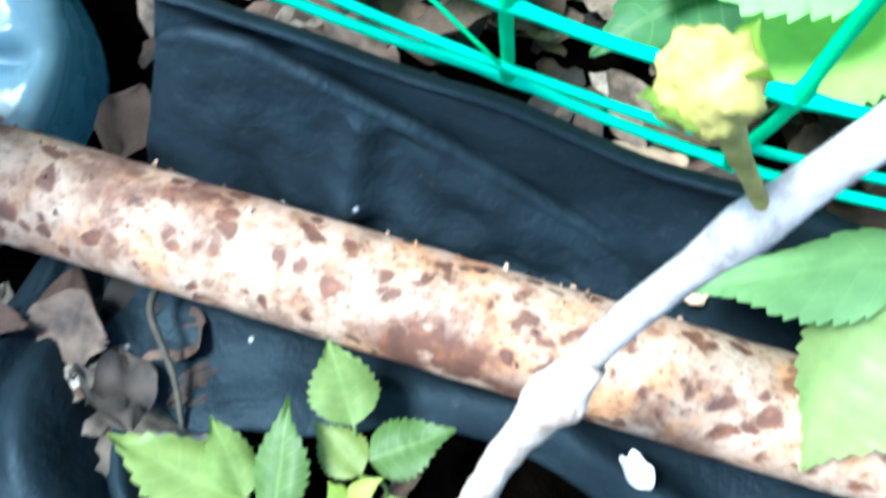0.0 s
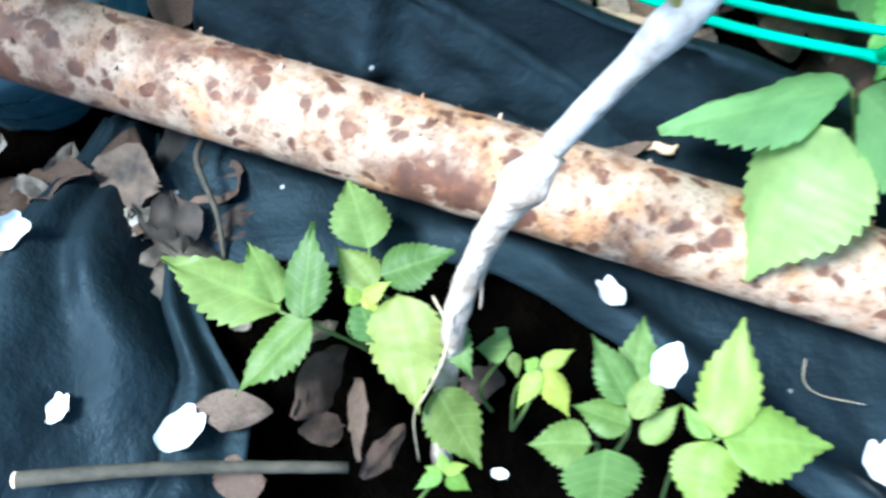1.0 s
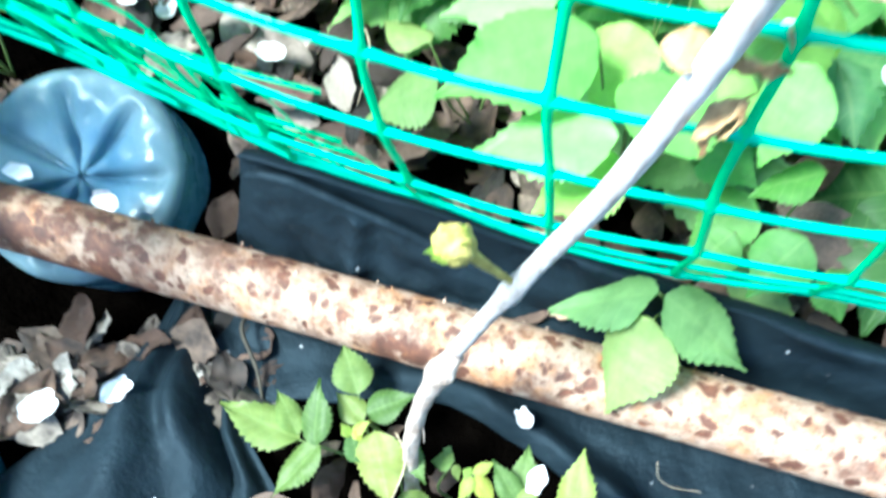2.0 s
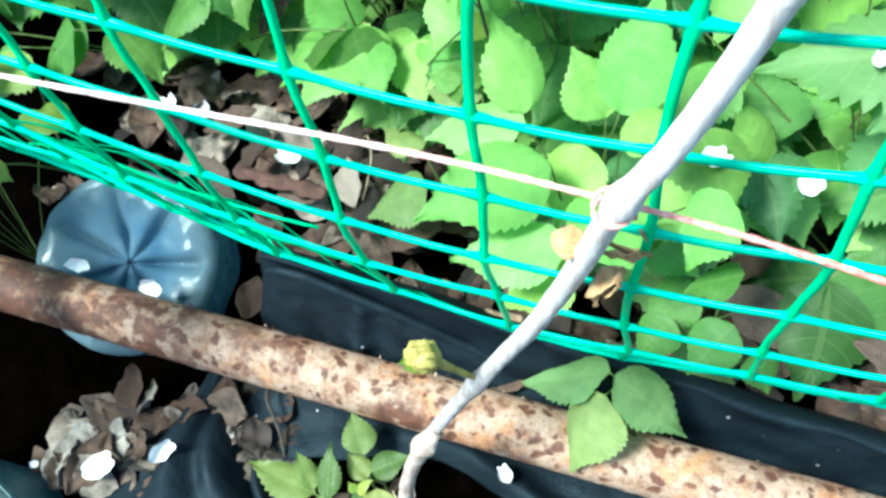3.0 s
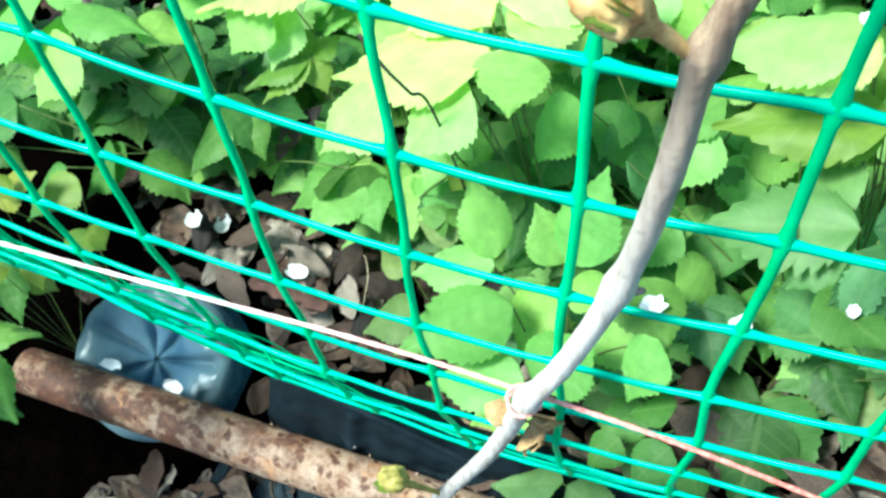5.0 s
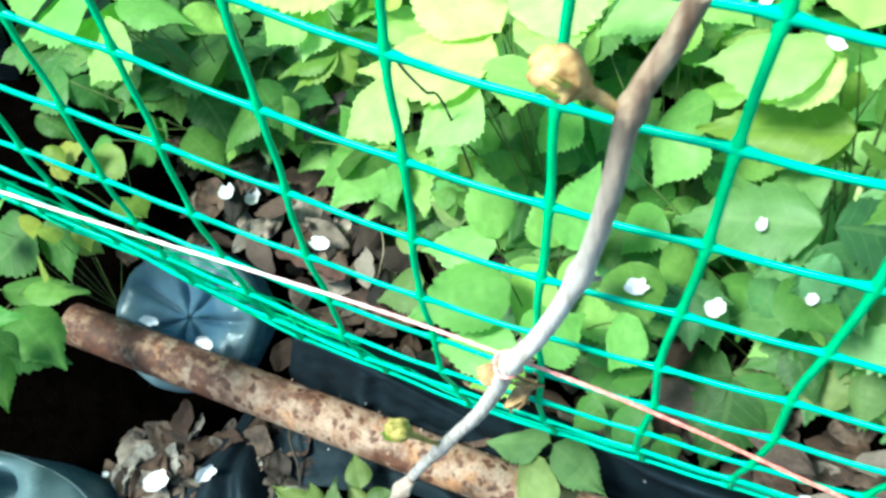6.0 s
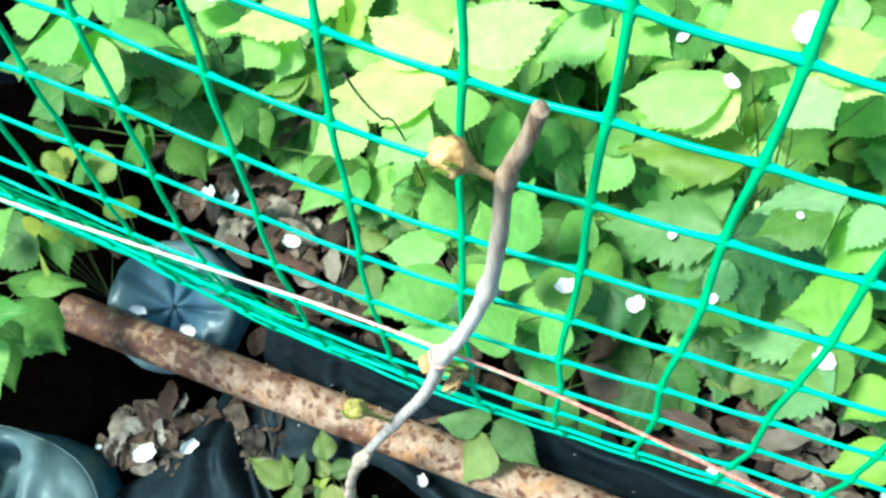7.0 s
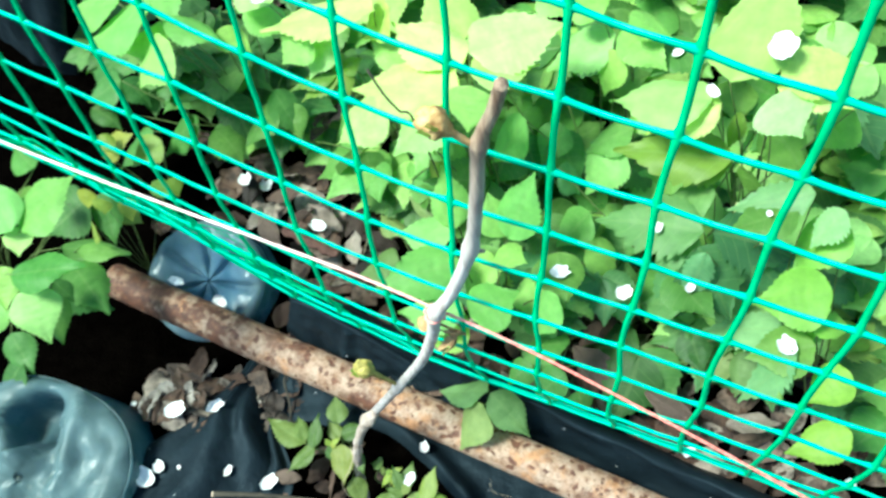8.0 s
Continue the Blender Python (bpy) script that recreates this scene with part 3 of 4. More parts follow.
              (0.18, 0.105, 0.370), (0.259, 0.105, 0.344), (0.401, 0.105, 0.285), (0.9, 0.108, 0.05)]
line = smooth_path(TWINE_LINE, 60)
twine = part("twine", tube(line, lambda t: 0.00115 * (1 + 0.12 * math.sin(t * 2600)), 8, rough=0.1), TWINE)
tagged(twine, "taut red and white twine stretched along the net", "twine")

# ---- vine ----
STUMP_LINE = [(-0.006, 0.03, -0.04), (-0.004, 0.038, 0.01), (-0.002, 0.047, 0.06), (0.002, 0.055, 0.095), (0.009, 0.064, 0.124), (0.017, 0.073, 0.142), (0.023, 0.080, 0.150)]
CANE_LINE = [(0.014, 0.072, 0.138), (0.030, 0.090, 0.160), (0.058, 0.104, 0.210), (0.084, 0.108, 0.265), (0.108, 0.104, 0.335), (0.125, 0.097, 0.392),
             (0.143, 0.100, 0.430), (0.166, 0.102, 0.497), (0.181, 0.099, 0.563), (0.189, 0.100, 0.611), (0.200, 0.101, 0.640), (0.207, 0.101, 0.662)]
cane_pts = smooth_path(CANE_LINE, 12)
NODES_AT = (0.145, 0.46, 0.635, 0.818)


def cane_radius(t):
    return (0.0057 - 0.0023 * t) * (0.70 + 0.30 * sstep(0, 0.42, t)) * (1 + sum(0.35 * math.exp(-((t - q) / 0.013) ** 2) for q in NODES_AT))


vine = thing("grapevine", (-0.004, 0.036, 0.0), "young grapevine cane with opening buds tied to twine", "vine")
full = len(cane_pts) - 1
part("cane", tube(cane_pts, cane_radius, 24, rough=0.07), BARK, vine)
part("stump", tube(smooth_path(STUMP_LINE, 12), lambda t: 0.0042 + 0.0026 * math.exp(-((t - 0.84) / 0.09) ** 2), 24, rough=0.22), OLD_BARK, vine, "shaggy old bark at the cane's foot")
fibre = random.Random(8)
stump_pts = smooth_path(STUMP_LINE, 12)
for k in range(4):
    p = stump_pts[int(fibre.uniform(0.45, 0.95) * (len(stump_pts) - 1))]
    a = fibre.uniform(0, math.tau)
    d = Vector((math.cos(a), math.sin(a), 0))
    strip = [p + d * 0.0040, p + d * 0.0047 - Vector((0, 0.002, 0.006)), p + d * 0.0050 - Vector((0, 0.005, 0.011))]
    part("bark_fibre", tube(smooth_path(strip), lambda t: 0.0006 * (1.2 - t), 5), OLD_BARK, vine)


def dead_leaf_bm(bm, m, seed, n=9):
    """One dry leaf of length 1, curled, crumpled and torn at its edge."""
    r = random.Random(seed)
    cup, roll, twist, wide = r.uniform(-0.5, 0.7), r.uniform(-0.5, 0.5), r.uniform(-0.6, 0.6), r.uniform(0.45, 0.8)
    rows = []
    for i in range(n + 1):
        u = i / n
        w = 0.5 * wide * math.sin(math.pi * min(1, u * 0.94 + 0.04)) ** 0.95
        row = []
        for c in (-1, -0.66, -0.33, 0, 0.33, 0.66, 1):
            tear = 1 + (0.18 * noise.noise((u * 6, c * 5, seed)) if abs(c) == 1 else 0)
            y = c * w * tear
            z = cup * y * y * 1.6 + roll * (u - 0.5) ** 2 + twist * (u - 0.5) * y + 0.11 * noise.noise((u * 4, c * 2, seed)) + 0.06 * noise.noise((u * 11, c * 6, seed))
            row.append(bm.verts.new(m @ Vector((u - 0.5 + 0.08 * noise.noise((c * 3, u * 3, seed + 50)), y, z))))
        rows.append(row)
    for a, b in zip(rows, rows[1:]):
        for k in range(6):
            bm.faces.new((a[k], b[k], b[k + 1], a[k + 1]))


def bud(center, size, mat, stalk_mat, seed, stalk_from, label):
    """A swollen woolly bud with folded scales on a short stalk."""
    c, base = Vector(center), Vector(stalk_from)
    d = (c - base).normalized()
    rot = d.to_track_quat("Z", "Y").to_matrix()
    b = bmesh.new()
    bmesh.ops.create_icosphere(b, subdivisions=4, radius=1)
    for v in b.verts:
        q = v.co.copy()
        w = math.atan2(q.y, q.x)
        fold = 0.07 * abs(math.sin(w * 1.5 + q.z * 2.4 + seed + 2 * noise.noise(q * 1.2))) + 0.20 * noise.noise(q * 1.7 + Vector((seed, 0, 0))) + 0.12 * noise.noise(q * 4) + 0.07 * noise.noise(q * 11)
        taper = 1 - 0.35 * max(0, -q.z)
        v.co = c + rot @ Vector((q.x * taper, q.y * taper, q.z * (1.15 if seed > 2 else 1.45))) * size * (0.85 + fold)
    body = part("bud", b, mat, vine, label)
    part("bud_stalk", tube(smooth_path([base, base.lerp(c, 0.55), c]), lambda t: 0.0016 + 0.0022 * t * t, 8, rough=0.3), stalk_mat, body)
    r = random.Random(seed)
    for k in range(4):
        yaw = r.uniform(0, 360)
        ob = new("bud_leaf", YOUNG_BLADE)
        ob.parent = body
        side = Vector((math.cos(radians(yaw)), math.sin(radians(yaw)), 0.2))
        ob.matrix_basis = Matrix.Translation(c + rot @ (side * size * 0.55)) @ (rot @ (side * 0.6 + Vector((0, 0, 1)))).to_track_quat("X", "Z").to_matrix().to_4x4() @ Matrix.Diagonal((size * 1.1, size * 0.8, size, 1))
    return ob


# ---- leaves ----
def leaflet_mesh(name, mat, teeth, depth, seed, broad=0.42, fold=0.25, curl=0.12):
    """An ovate leaf blade of length 1 along x, folded on its midrib, puffed between its veins and toothed at the edge."""
    bm = bmesh.new()
    uvl = bm.loops.layers.uv.new("UVMap")
    n, cols = teeth * 3, (-1.0, -0.66, -0.33, 0.0, 0.33, 0.66, 1.0)
    verts, where = [], {}
    bend = 0.10 * noise.noise((seed * 1.7, 3, 0))
    for i in range(n + 1):
        u = i / n
        w = 0.5 * math.sin(math.pi * u ** (0.66 + 0.2 * broad)) ** 0.8 * (1 - 0.55 * sstep(0.58, 1, u)) * (1 + 0.06 * noise.noise((u * 4, seed, 2)))
        step = i % 3
        row = []
        for c in cols:
            edge = abs(c) == 1.0
            y = c * w * ((1 - depth * (1.0, 0.45, 0.0)[step]) if edge else 1)
            ahead = (0.0, 0.008, 0.020)[step] if edge else 0
            sx = u + ahead - abs(c) * 0.05 * math.sin(math.pi * u)
            slant = 7.5 * (u - 0.21 * abs(c))
            puff = 0.016 * abs(math.sin(math.pi * slant)) * min(1, abs(c) * 3) * math.sin(math.pi * u)
            z = fold * abs(y) - 0.7 * y * y - curl * u * u + 0.05 * noise.noise((u * 2.6, c * 1.2, seed)) + puff
            z += 0.012 * math.sin(u * 11 + 2 * c + seed) * abs(c) ** 3
            v = bm.verts.new((sx, y + bend * math.sin(math.pi * u), z))
            where[v] = (u, c * 0.5)
            row.append(v)
        verts.append(row)
    for i in range(n):
        for k in range(len(cols) - 1):
            f = bm.faces.new((verts[i][k], verts[i + 1][k], verts[i + 1][k + 1], verts[i][k + 1]))
            for lp in f.loops:
                lp[uvl].uv = where[lp.vert]
    return mesh_of(name, bm, mat)


def blades(mat, teeth, depth, seed, fold=0.16):
    return [leaflet_mesh("leaf_blade", mat, teeth + k % 2, depth, seed + k, 0.3 + 0.12 * (k % 3), fold + 0.05 * (k % 2), 0.06 + 0.08 * (k % 3)) for k in range(4)]


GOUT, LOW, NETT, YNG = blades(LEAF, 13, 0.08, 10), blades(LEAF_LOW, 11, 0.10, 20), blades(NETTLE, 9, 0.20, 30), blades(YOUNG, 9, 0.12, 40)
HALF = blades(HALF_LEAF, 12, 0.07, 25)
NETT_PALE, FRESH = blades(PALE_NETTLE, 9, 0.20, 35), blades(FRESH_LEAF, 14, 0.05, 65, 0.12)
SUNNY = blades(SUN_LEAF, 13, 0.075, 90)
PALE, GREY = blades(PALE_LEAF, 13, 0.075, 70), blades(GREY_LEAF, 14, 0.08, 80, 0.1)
SMOOTH = blades(LEAF, 16, 0.06, 60, 0.18)
CLUMP, CLUMP_PALE = blades(SEEDLING, 11, 0.13, 50, 0.26), blades(SEEDLING_PALE, 11, 0.12, 55, 0.2)
pick = random.Random(3)

YOUNG_BLADE = YNG[0]
bud((0.0305, 0.088, 0.238), 0.0088, BUD_GREEN, BUD_GREEN, 1, min(cane_pts, key=lambda p: abs(p.z - 0.190)), "yellow-green swelling bud")
bud((0.172, 0.092, 0.630), 0.0084, BUD, BUD, 2, cane_pts[int(0.818 * full)], "orange-brown opening bud")
withered = random.Random(4)
for c, yaw, pitch, size in (((0.104, 0.105, 0.347), 175, 8, 0.015), ((0.116, 0.106, 0.318), 215, -35, 0.020), ((0.121, 0.107, 0.316), 120, -50, 0.017), ((0.124, 0.107, 0.340), 20, -20, 0.020), ((0.112, 0.105, 0.310), 260, -60, 0.014)):
    bm = bmesh.new()
    dead_leaf_bm(bm, pose(*c, withered.uniform(-60, 60), -pitch, yaw) @ Matrix.Diagonal((size, size * 1.1, size * 1.3, 1)), withered.randrange(900))
    thicken(part("withered_leaf", bm, BUD_DRY, vine, "shrivelled tan leaf"), 0.0005)
knot = [Vector((0.123 + 0.0068 * math.cos(a), 0.0975 + 0.0068 * math.sin(a), 0.384 + 0.0008 * a)) for a in [k * 0.3 for k in range(34)]]
part("tie", tube(knot, 0.0009, 6), TWINE, vine, "red twine wound round the cane")
spur = min(cane_pts, key=lambda p: abs(p.z - 0.484))
part("spur", tube(smooth_path([spur, spur + Vector((0.006, 0.002, 0.006)), spur + Vector((0.011, 0.002, 0.009))]), lambda t: 0.0022 * (1.1 - 0.6 * t), 8, rough=0.4), OLD_BARK, vine, "dry grey spur on the cane")
part("tendril", tube(smooth_path([(0.112, 0.103, 0.362), (0.117, 0.109, 0.345), (0.126, 0.113, 0.335), (0.131, 0.113, 0.343), (0.129, 0.110, 0.356)], 8), lambda t: 0.0011 * (1.2 - 0.5 * t), 6, rough=0.3), BUD_DRY, vine, "dry curled tendril")
part("cut_end", tube([cane_pts[-1] - Vector((0.0003, 0, 0.0006)), cane_pts[-1] + Vector((0.0002, 0, 0.0005))], 0.0031, 16), BARK, vine)


def blade(parent, kinds, x, y, z, yaw, pitch, length, wide, name="leaf"):
    ob = new(name, kinds[pick.randrange(len(kinds))])
    ob.parent = parent
    m = pose(x, y, z, 0, 0, yaw) @ pose(0, 0, 0, 0, -pitch - 7, 0) @ pose(0, 0, 0, pick.uniform(-16, 16), 0, 0)
    ob.matrix_parent_inverse = parent.matrix_world.inverted()
    ob.matrix_basis = m @ Matrix.Diagonal((length * 1.06, length * wide * 1.42, length, 1))
    return ob


def plant(name, label, base, leaves, kinds, stalk=0.0009, group="", category="plant"):
    """A herb whose blades (x, y, z, yaw, pitch, length, width) hang on thin stalks from one base."""
    ob = thing(name, (base[0], base[1], ground_z(*base) - 0.002), label, category, group)
    root = ob.matrix_world.translation
    done = set()
    for x, y, z, yaw, pitch, length, wide in leaves:
        blade(ob, kinds, x, y, z, yaw, pitch, length, wide)
        spot = (round(x / 0.02), round(y / 0.02), round(z / 0.02))
        if spot in done:
            continue
        done.add(spot)
        tip = Vector((x, y, z))
        mid = root.lerp(tip, 0.55) + Vector((0, 0, 0.12 * (tip - root).length)) * 0.4 + Vector((pick.uniform(-1, 1), pick.uniform(-1, 1), 0)) * 0.008
        part("stalk", tube(smooth_path([root, mid, tip], 6), lambda t: stalk * (1.2 - 0.6 * t), 6), STALK, ob)
    return ob


GOUT_TALL = [
    (0.011, 0.357, 0.33, 156, -11, 0.108, 0.4), (0.017, 0.362, 0.345, 45, -10, 0.09, 0.59), (0.027, 0.343, 0.34, 39, -15, 0.06, 0.64),
    (0.031, 0.335, 0.335, -84, -58, 0.041, 0.87), (0.017, 0.337, 0.325, -176, -19, 0.121, 0.4), (0.003, 0.325, 0.31, -126, -33, 0.064, 0.74),
    (-0.052, 0.312, 0.3, -132, -26, 0.057, 0.7), (-0.058, 0.373, 0.29, 158, -9, 0.063, 0.47), (-0.013, 0.401, 0.31, 139, 0, 0.08, 0.5),
]
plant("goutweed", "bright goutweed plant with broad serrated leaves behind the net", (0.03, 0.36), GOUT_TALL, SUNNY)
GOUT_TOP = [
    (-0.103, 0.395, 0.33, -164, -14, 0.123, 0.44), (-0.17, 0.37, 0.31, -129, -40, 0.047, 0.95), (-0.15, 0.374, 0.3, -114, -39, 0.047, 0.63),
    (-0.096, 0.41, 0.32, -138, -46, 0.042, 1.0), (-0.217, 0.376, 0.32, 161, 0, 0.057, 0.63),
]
plant("goutweed", "goutweed leaves over the bank, full sun painted into their colour", (-0.13, 0.41), GOUT_TOP, SUNNY)
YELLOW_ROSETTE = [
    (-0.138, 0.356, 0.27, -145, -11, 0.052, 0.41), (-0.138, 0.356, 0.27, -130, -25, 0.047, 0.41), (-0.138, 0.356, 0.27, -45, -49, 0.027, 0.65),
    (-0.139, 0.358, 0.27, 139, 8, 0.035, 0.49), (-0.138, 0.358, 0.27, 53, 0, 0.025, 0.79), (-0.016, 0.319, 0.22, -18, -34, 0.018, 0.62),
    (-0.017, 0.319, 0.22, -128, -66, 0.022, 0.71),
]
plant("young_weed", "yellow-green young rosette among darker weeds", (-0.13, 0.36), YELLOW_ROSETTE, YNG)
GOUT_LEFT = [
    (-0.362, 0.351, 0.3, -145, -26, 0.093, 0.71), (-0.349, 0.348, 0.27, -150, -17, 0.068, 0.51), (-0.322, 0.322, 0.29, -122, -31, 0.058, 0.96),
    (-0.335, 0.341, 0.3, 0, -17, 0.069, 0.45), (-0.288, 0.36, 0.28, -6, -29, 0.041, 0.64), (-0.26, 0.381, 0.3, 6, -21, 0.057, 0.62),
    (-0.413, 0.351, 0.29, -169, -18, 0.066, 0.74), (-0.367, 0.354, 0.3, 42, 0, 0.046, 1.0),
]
plant("goutweed", "goutweed with drooping leaves, sunlight painted into their pale colour", (-0.31, 0.38), GOUT_LEFT, PALE)
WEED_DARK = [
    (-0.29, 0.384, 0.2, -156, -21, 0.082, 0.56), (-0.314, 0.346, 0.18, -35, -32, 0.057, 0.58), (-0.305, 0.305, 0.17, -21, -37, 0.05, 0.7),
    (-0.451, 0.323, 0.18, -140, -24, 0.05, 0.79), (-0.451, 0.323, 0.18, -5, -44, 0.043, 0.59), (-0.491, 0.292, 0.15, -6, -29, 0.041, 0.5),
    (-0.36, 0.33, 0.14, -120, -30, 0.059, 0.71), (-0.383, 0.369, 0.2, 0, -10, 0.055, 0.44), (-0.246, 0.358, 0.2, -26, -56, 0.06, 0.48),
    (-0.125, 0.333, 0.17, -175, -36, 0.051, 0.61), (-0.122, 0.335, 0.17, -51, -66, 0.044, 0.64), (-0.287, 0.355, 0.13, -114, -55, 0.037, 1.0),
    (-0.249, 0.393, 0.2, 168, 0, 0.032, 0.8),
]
plant("shade_toned_weed", "weed leaves among dead litter, shade painted into their colour", (-0.3, 0.36), WEED_DARK, LOW)
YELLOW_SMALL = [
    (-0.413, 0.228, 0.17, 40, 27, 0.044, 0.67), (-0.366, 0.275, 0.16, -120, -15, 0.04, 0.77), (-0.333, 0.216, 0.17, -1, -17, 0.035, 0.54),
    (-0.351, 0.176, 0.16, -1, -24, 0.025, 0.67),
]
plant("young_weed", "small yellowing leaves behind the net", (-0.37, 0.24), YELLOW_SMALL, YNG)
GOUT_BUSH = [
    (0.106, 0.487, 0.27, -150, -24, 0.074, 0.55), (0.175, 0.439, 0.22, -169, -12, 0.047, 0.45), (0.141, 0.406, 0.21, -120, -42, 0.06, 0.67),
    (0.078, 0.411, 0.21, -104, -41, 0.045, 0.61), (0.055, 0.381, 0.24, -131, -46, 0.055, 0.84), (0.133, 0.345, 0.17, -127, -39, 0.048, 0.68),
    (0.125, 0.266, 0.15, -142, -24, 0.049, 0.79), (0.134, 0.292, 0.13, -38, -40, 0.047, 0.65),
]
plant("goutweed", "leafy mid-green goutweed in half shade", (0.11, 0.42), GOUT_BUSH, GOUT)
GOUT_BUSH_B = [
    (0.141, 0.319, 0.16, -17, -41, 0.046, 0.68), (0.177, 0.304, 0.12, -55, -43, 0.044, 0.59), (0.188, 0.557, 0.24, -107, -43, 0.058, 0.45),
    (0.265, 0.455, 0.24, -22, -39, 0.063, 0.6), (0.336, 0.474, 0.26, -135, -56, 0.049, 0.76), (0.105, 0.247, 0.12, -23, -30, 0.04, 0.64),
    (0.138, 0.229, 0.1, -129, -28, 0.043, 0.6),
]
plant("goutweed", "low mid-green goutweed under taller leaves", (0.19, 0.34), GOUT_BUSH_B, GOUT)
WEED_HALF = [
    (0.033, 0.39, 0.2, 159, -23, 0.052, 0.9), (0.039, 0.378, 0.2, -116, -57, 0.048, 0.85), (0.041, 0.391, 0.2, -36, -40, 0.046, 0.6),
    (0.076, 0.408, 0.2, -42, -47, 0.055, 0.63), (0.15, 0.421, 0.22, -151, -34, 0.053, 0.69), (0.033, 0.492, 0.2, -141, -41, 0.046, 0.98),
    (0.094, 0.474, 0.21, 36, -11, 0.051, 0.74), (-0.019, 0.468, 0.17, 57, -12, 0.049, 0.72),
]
plant("shade_toned_weed", "leafy weed behind the net, half shade painted into its colour", (0.13, 0.40), WEED_HALF, HALF)
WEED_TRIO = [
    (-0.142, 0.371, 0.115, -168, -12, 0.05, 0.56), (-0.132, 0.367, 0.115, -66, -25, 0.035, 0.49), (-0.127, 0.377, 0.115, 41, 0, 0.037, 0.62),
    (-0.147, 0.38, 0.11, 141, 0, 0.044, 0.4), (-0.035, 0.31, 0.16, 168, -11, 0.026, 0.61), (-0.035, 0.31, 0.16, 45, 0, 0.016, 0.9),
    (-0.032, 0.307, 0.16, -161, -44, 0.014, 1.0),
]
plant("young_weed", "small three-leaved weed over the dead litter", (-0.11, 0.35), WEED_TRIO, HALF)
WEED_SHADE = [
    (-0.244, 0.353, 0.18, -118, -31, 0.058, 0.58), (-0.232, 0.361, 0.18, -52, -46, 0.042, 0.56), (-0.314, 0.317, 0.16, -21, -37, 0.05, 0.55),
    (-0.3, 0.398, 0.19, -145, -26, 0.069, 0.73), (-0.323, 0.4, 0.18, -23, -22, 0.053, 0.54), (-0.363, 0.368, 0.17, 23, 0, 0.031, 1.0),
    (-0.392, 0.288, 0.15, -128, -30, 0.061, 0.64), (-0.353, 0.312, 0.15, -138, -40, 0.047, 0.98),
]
plant("shade_toned_weed", "overlapping leaves under the taller goutweed, coloured as half-shaded", (-0.27, 0.38), WEED_SHADE, HALF)
GOUT_PALE = [
    (0.116, 0.467, 0.27, -112, -59, 0.047, 0.65), (0.116, 0.481, 0.29, -19, -32, 0.057, 0.61), (0.119, 0.488, 0.3, -2, -26, 0.046, 0.69),
    (0.097, 0.479, 0.3, 160, 0, 0.047, 0.69),
]
plant("goutweed", "goutweed plant with pale three-part leaves behind the net", (0.12, 0.49), GOUT_PALE, PALE)
GOUT_SUN = [
    (0.23, 0.387, 0.33, -176, -20, 0.087, 0.52), (0.237, 0.393, 0.325, -149, -27, 0.066, 0.48), (0.241, 0.395, 0.35, 86, -4, 0.134, 0.4),
    (0.276, 0.419, 0.345, 34, -13, 0.067, 0.55), (0.275, 0.404, 0.335, -32, -30, 0.04, 1.0), (0.275, 0.419, 0.33, 10, -19, 0.063, 0.49),
]
plant("goutweed", "tall goutweed with wide yellow-green leaves coloured as sunlit", (0.27, 0.44), GOUT_SUN, SUNNY)
WEED_YOUNG = [
    (0.255, 0.379, 0.27, -173, -11, 0.102, 0.4), (0.255, 0.383, 0.26, -169, -36, 0.068, 0.4), (0.261, 0.374, 0.26, 16, -40, 0.031, 0.64),
    (0.248, 0.432, 0.27, -110, -54, 0.037, 0.41),
]
plant("young_weed", "young yellow-green weed shoot with narrow leaves", (0.26, 0.4), WEED_YOUNG, YNG)
GOUT_MID = [
    (0.028, 0.259, 0.2, -170, -11, 0.062, 0.56), (0.026, 0.265, 0.2, 122, 42, 0.058, 0.49), (0.052, 0.229, 0.205, -135, 9, 0.078, 0.51),
    (0.072, 0.186, 0.19, -168, -11, 0.065, 0.51), (0.077, 0.188, 0.19, 52, 0, 0.049, 0.83), (0.082, 0.268, 0.21, 70, 48, 0.069, 0.49),
    (0.071, 0.278, 0.19, 136, 36, 0.044, 0.65), (0.093, 0.23, 0.25, -12, 14, 0.034, 0.63), (0.061, 0.264, 0.18, -100, -31, 0.05, 0.66),
    (0.071, 0.193, 0.165, -139, -25, 0.047, 0.8), (0.15, 0.228, 0.21, -119, -54, 0.05, 0.58),
]
plant("goutweed", "bright low goutweed with rounded leaves by the net", (0.06, 0.25), GOUT_MID, PALE)
GOUT_FRONT = [
    (0.166, 0.209, 0.16, -166, -34, 0.036, 0.55),
    (0.166, 0.194, 0.125, -126, -31, 0.039, 0.62),
    (0.132, 0.192, 0.12, -130, -38, 0.033, 0.63),
    (0.181, 0.188, 0.11, -53, -46, 0.028, 0.65),
]
plant("goutweed", "low rounded goutweed leaves at the net's foot", (0.15, 0.2), GOUT_FRONT, HALF)
PETAL_LEAVES = [
    (0.126, 0.28, 0.191, -60, -9, 0.055, 0.66), (0.195, 0.355, 0.194, -60, -9, 0.055, 0.66), (0.368, 0.265, 0.205, -150, -9, 0.055, 0.66),
    (0.235, 0.286, 0.212, -30, -9, 0.055, 0.66), (0.181, 0.509, 0.261, -120, -9, 0.055, 0.66), (0.323, 0.338, 0.281, -150, -9, 0.055, 0.66),
]
plant("goutweed", "spread goutweed leaves with fallen petals on them", (0.23, 0.31), PETAL_LEAVES, HALF)
WEED_PALE = [
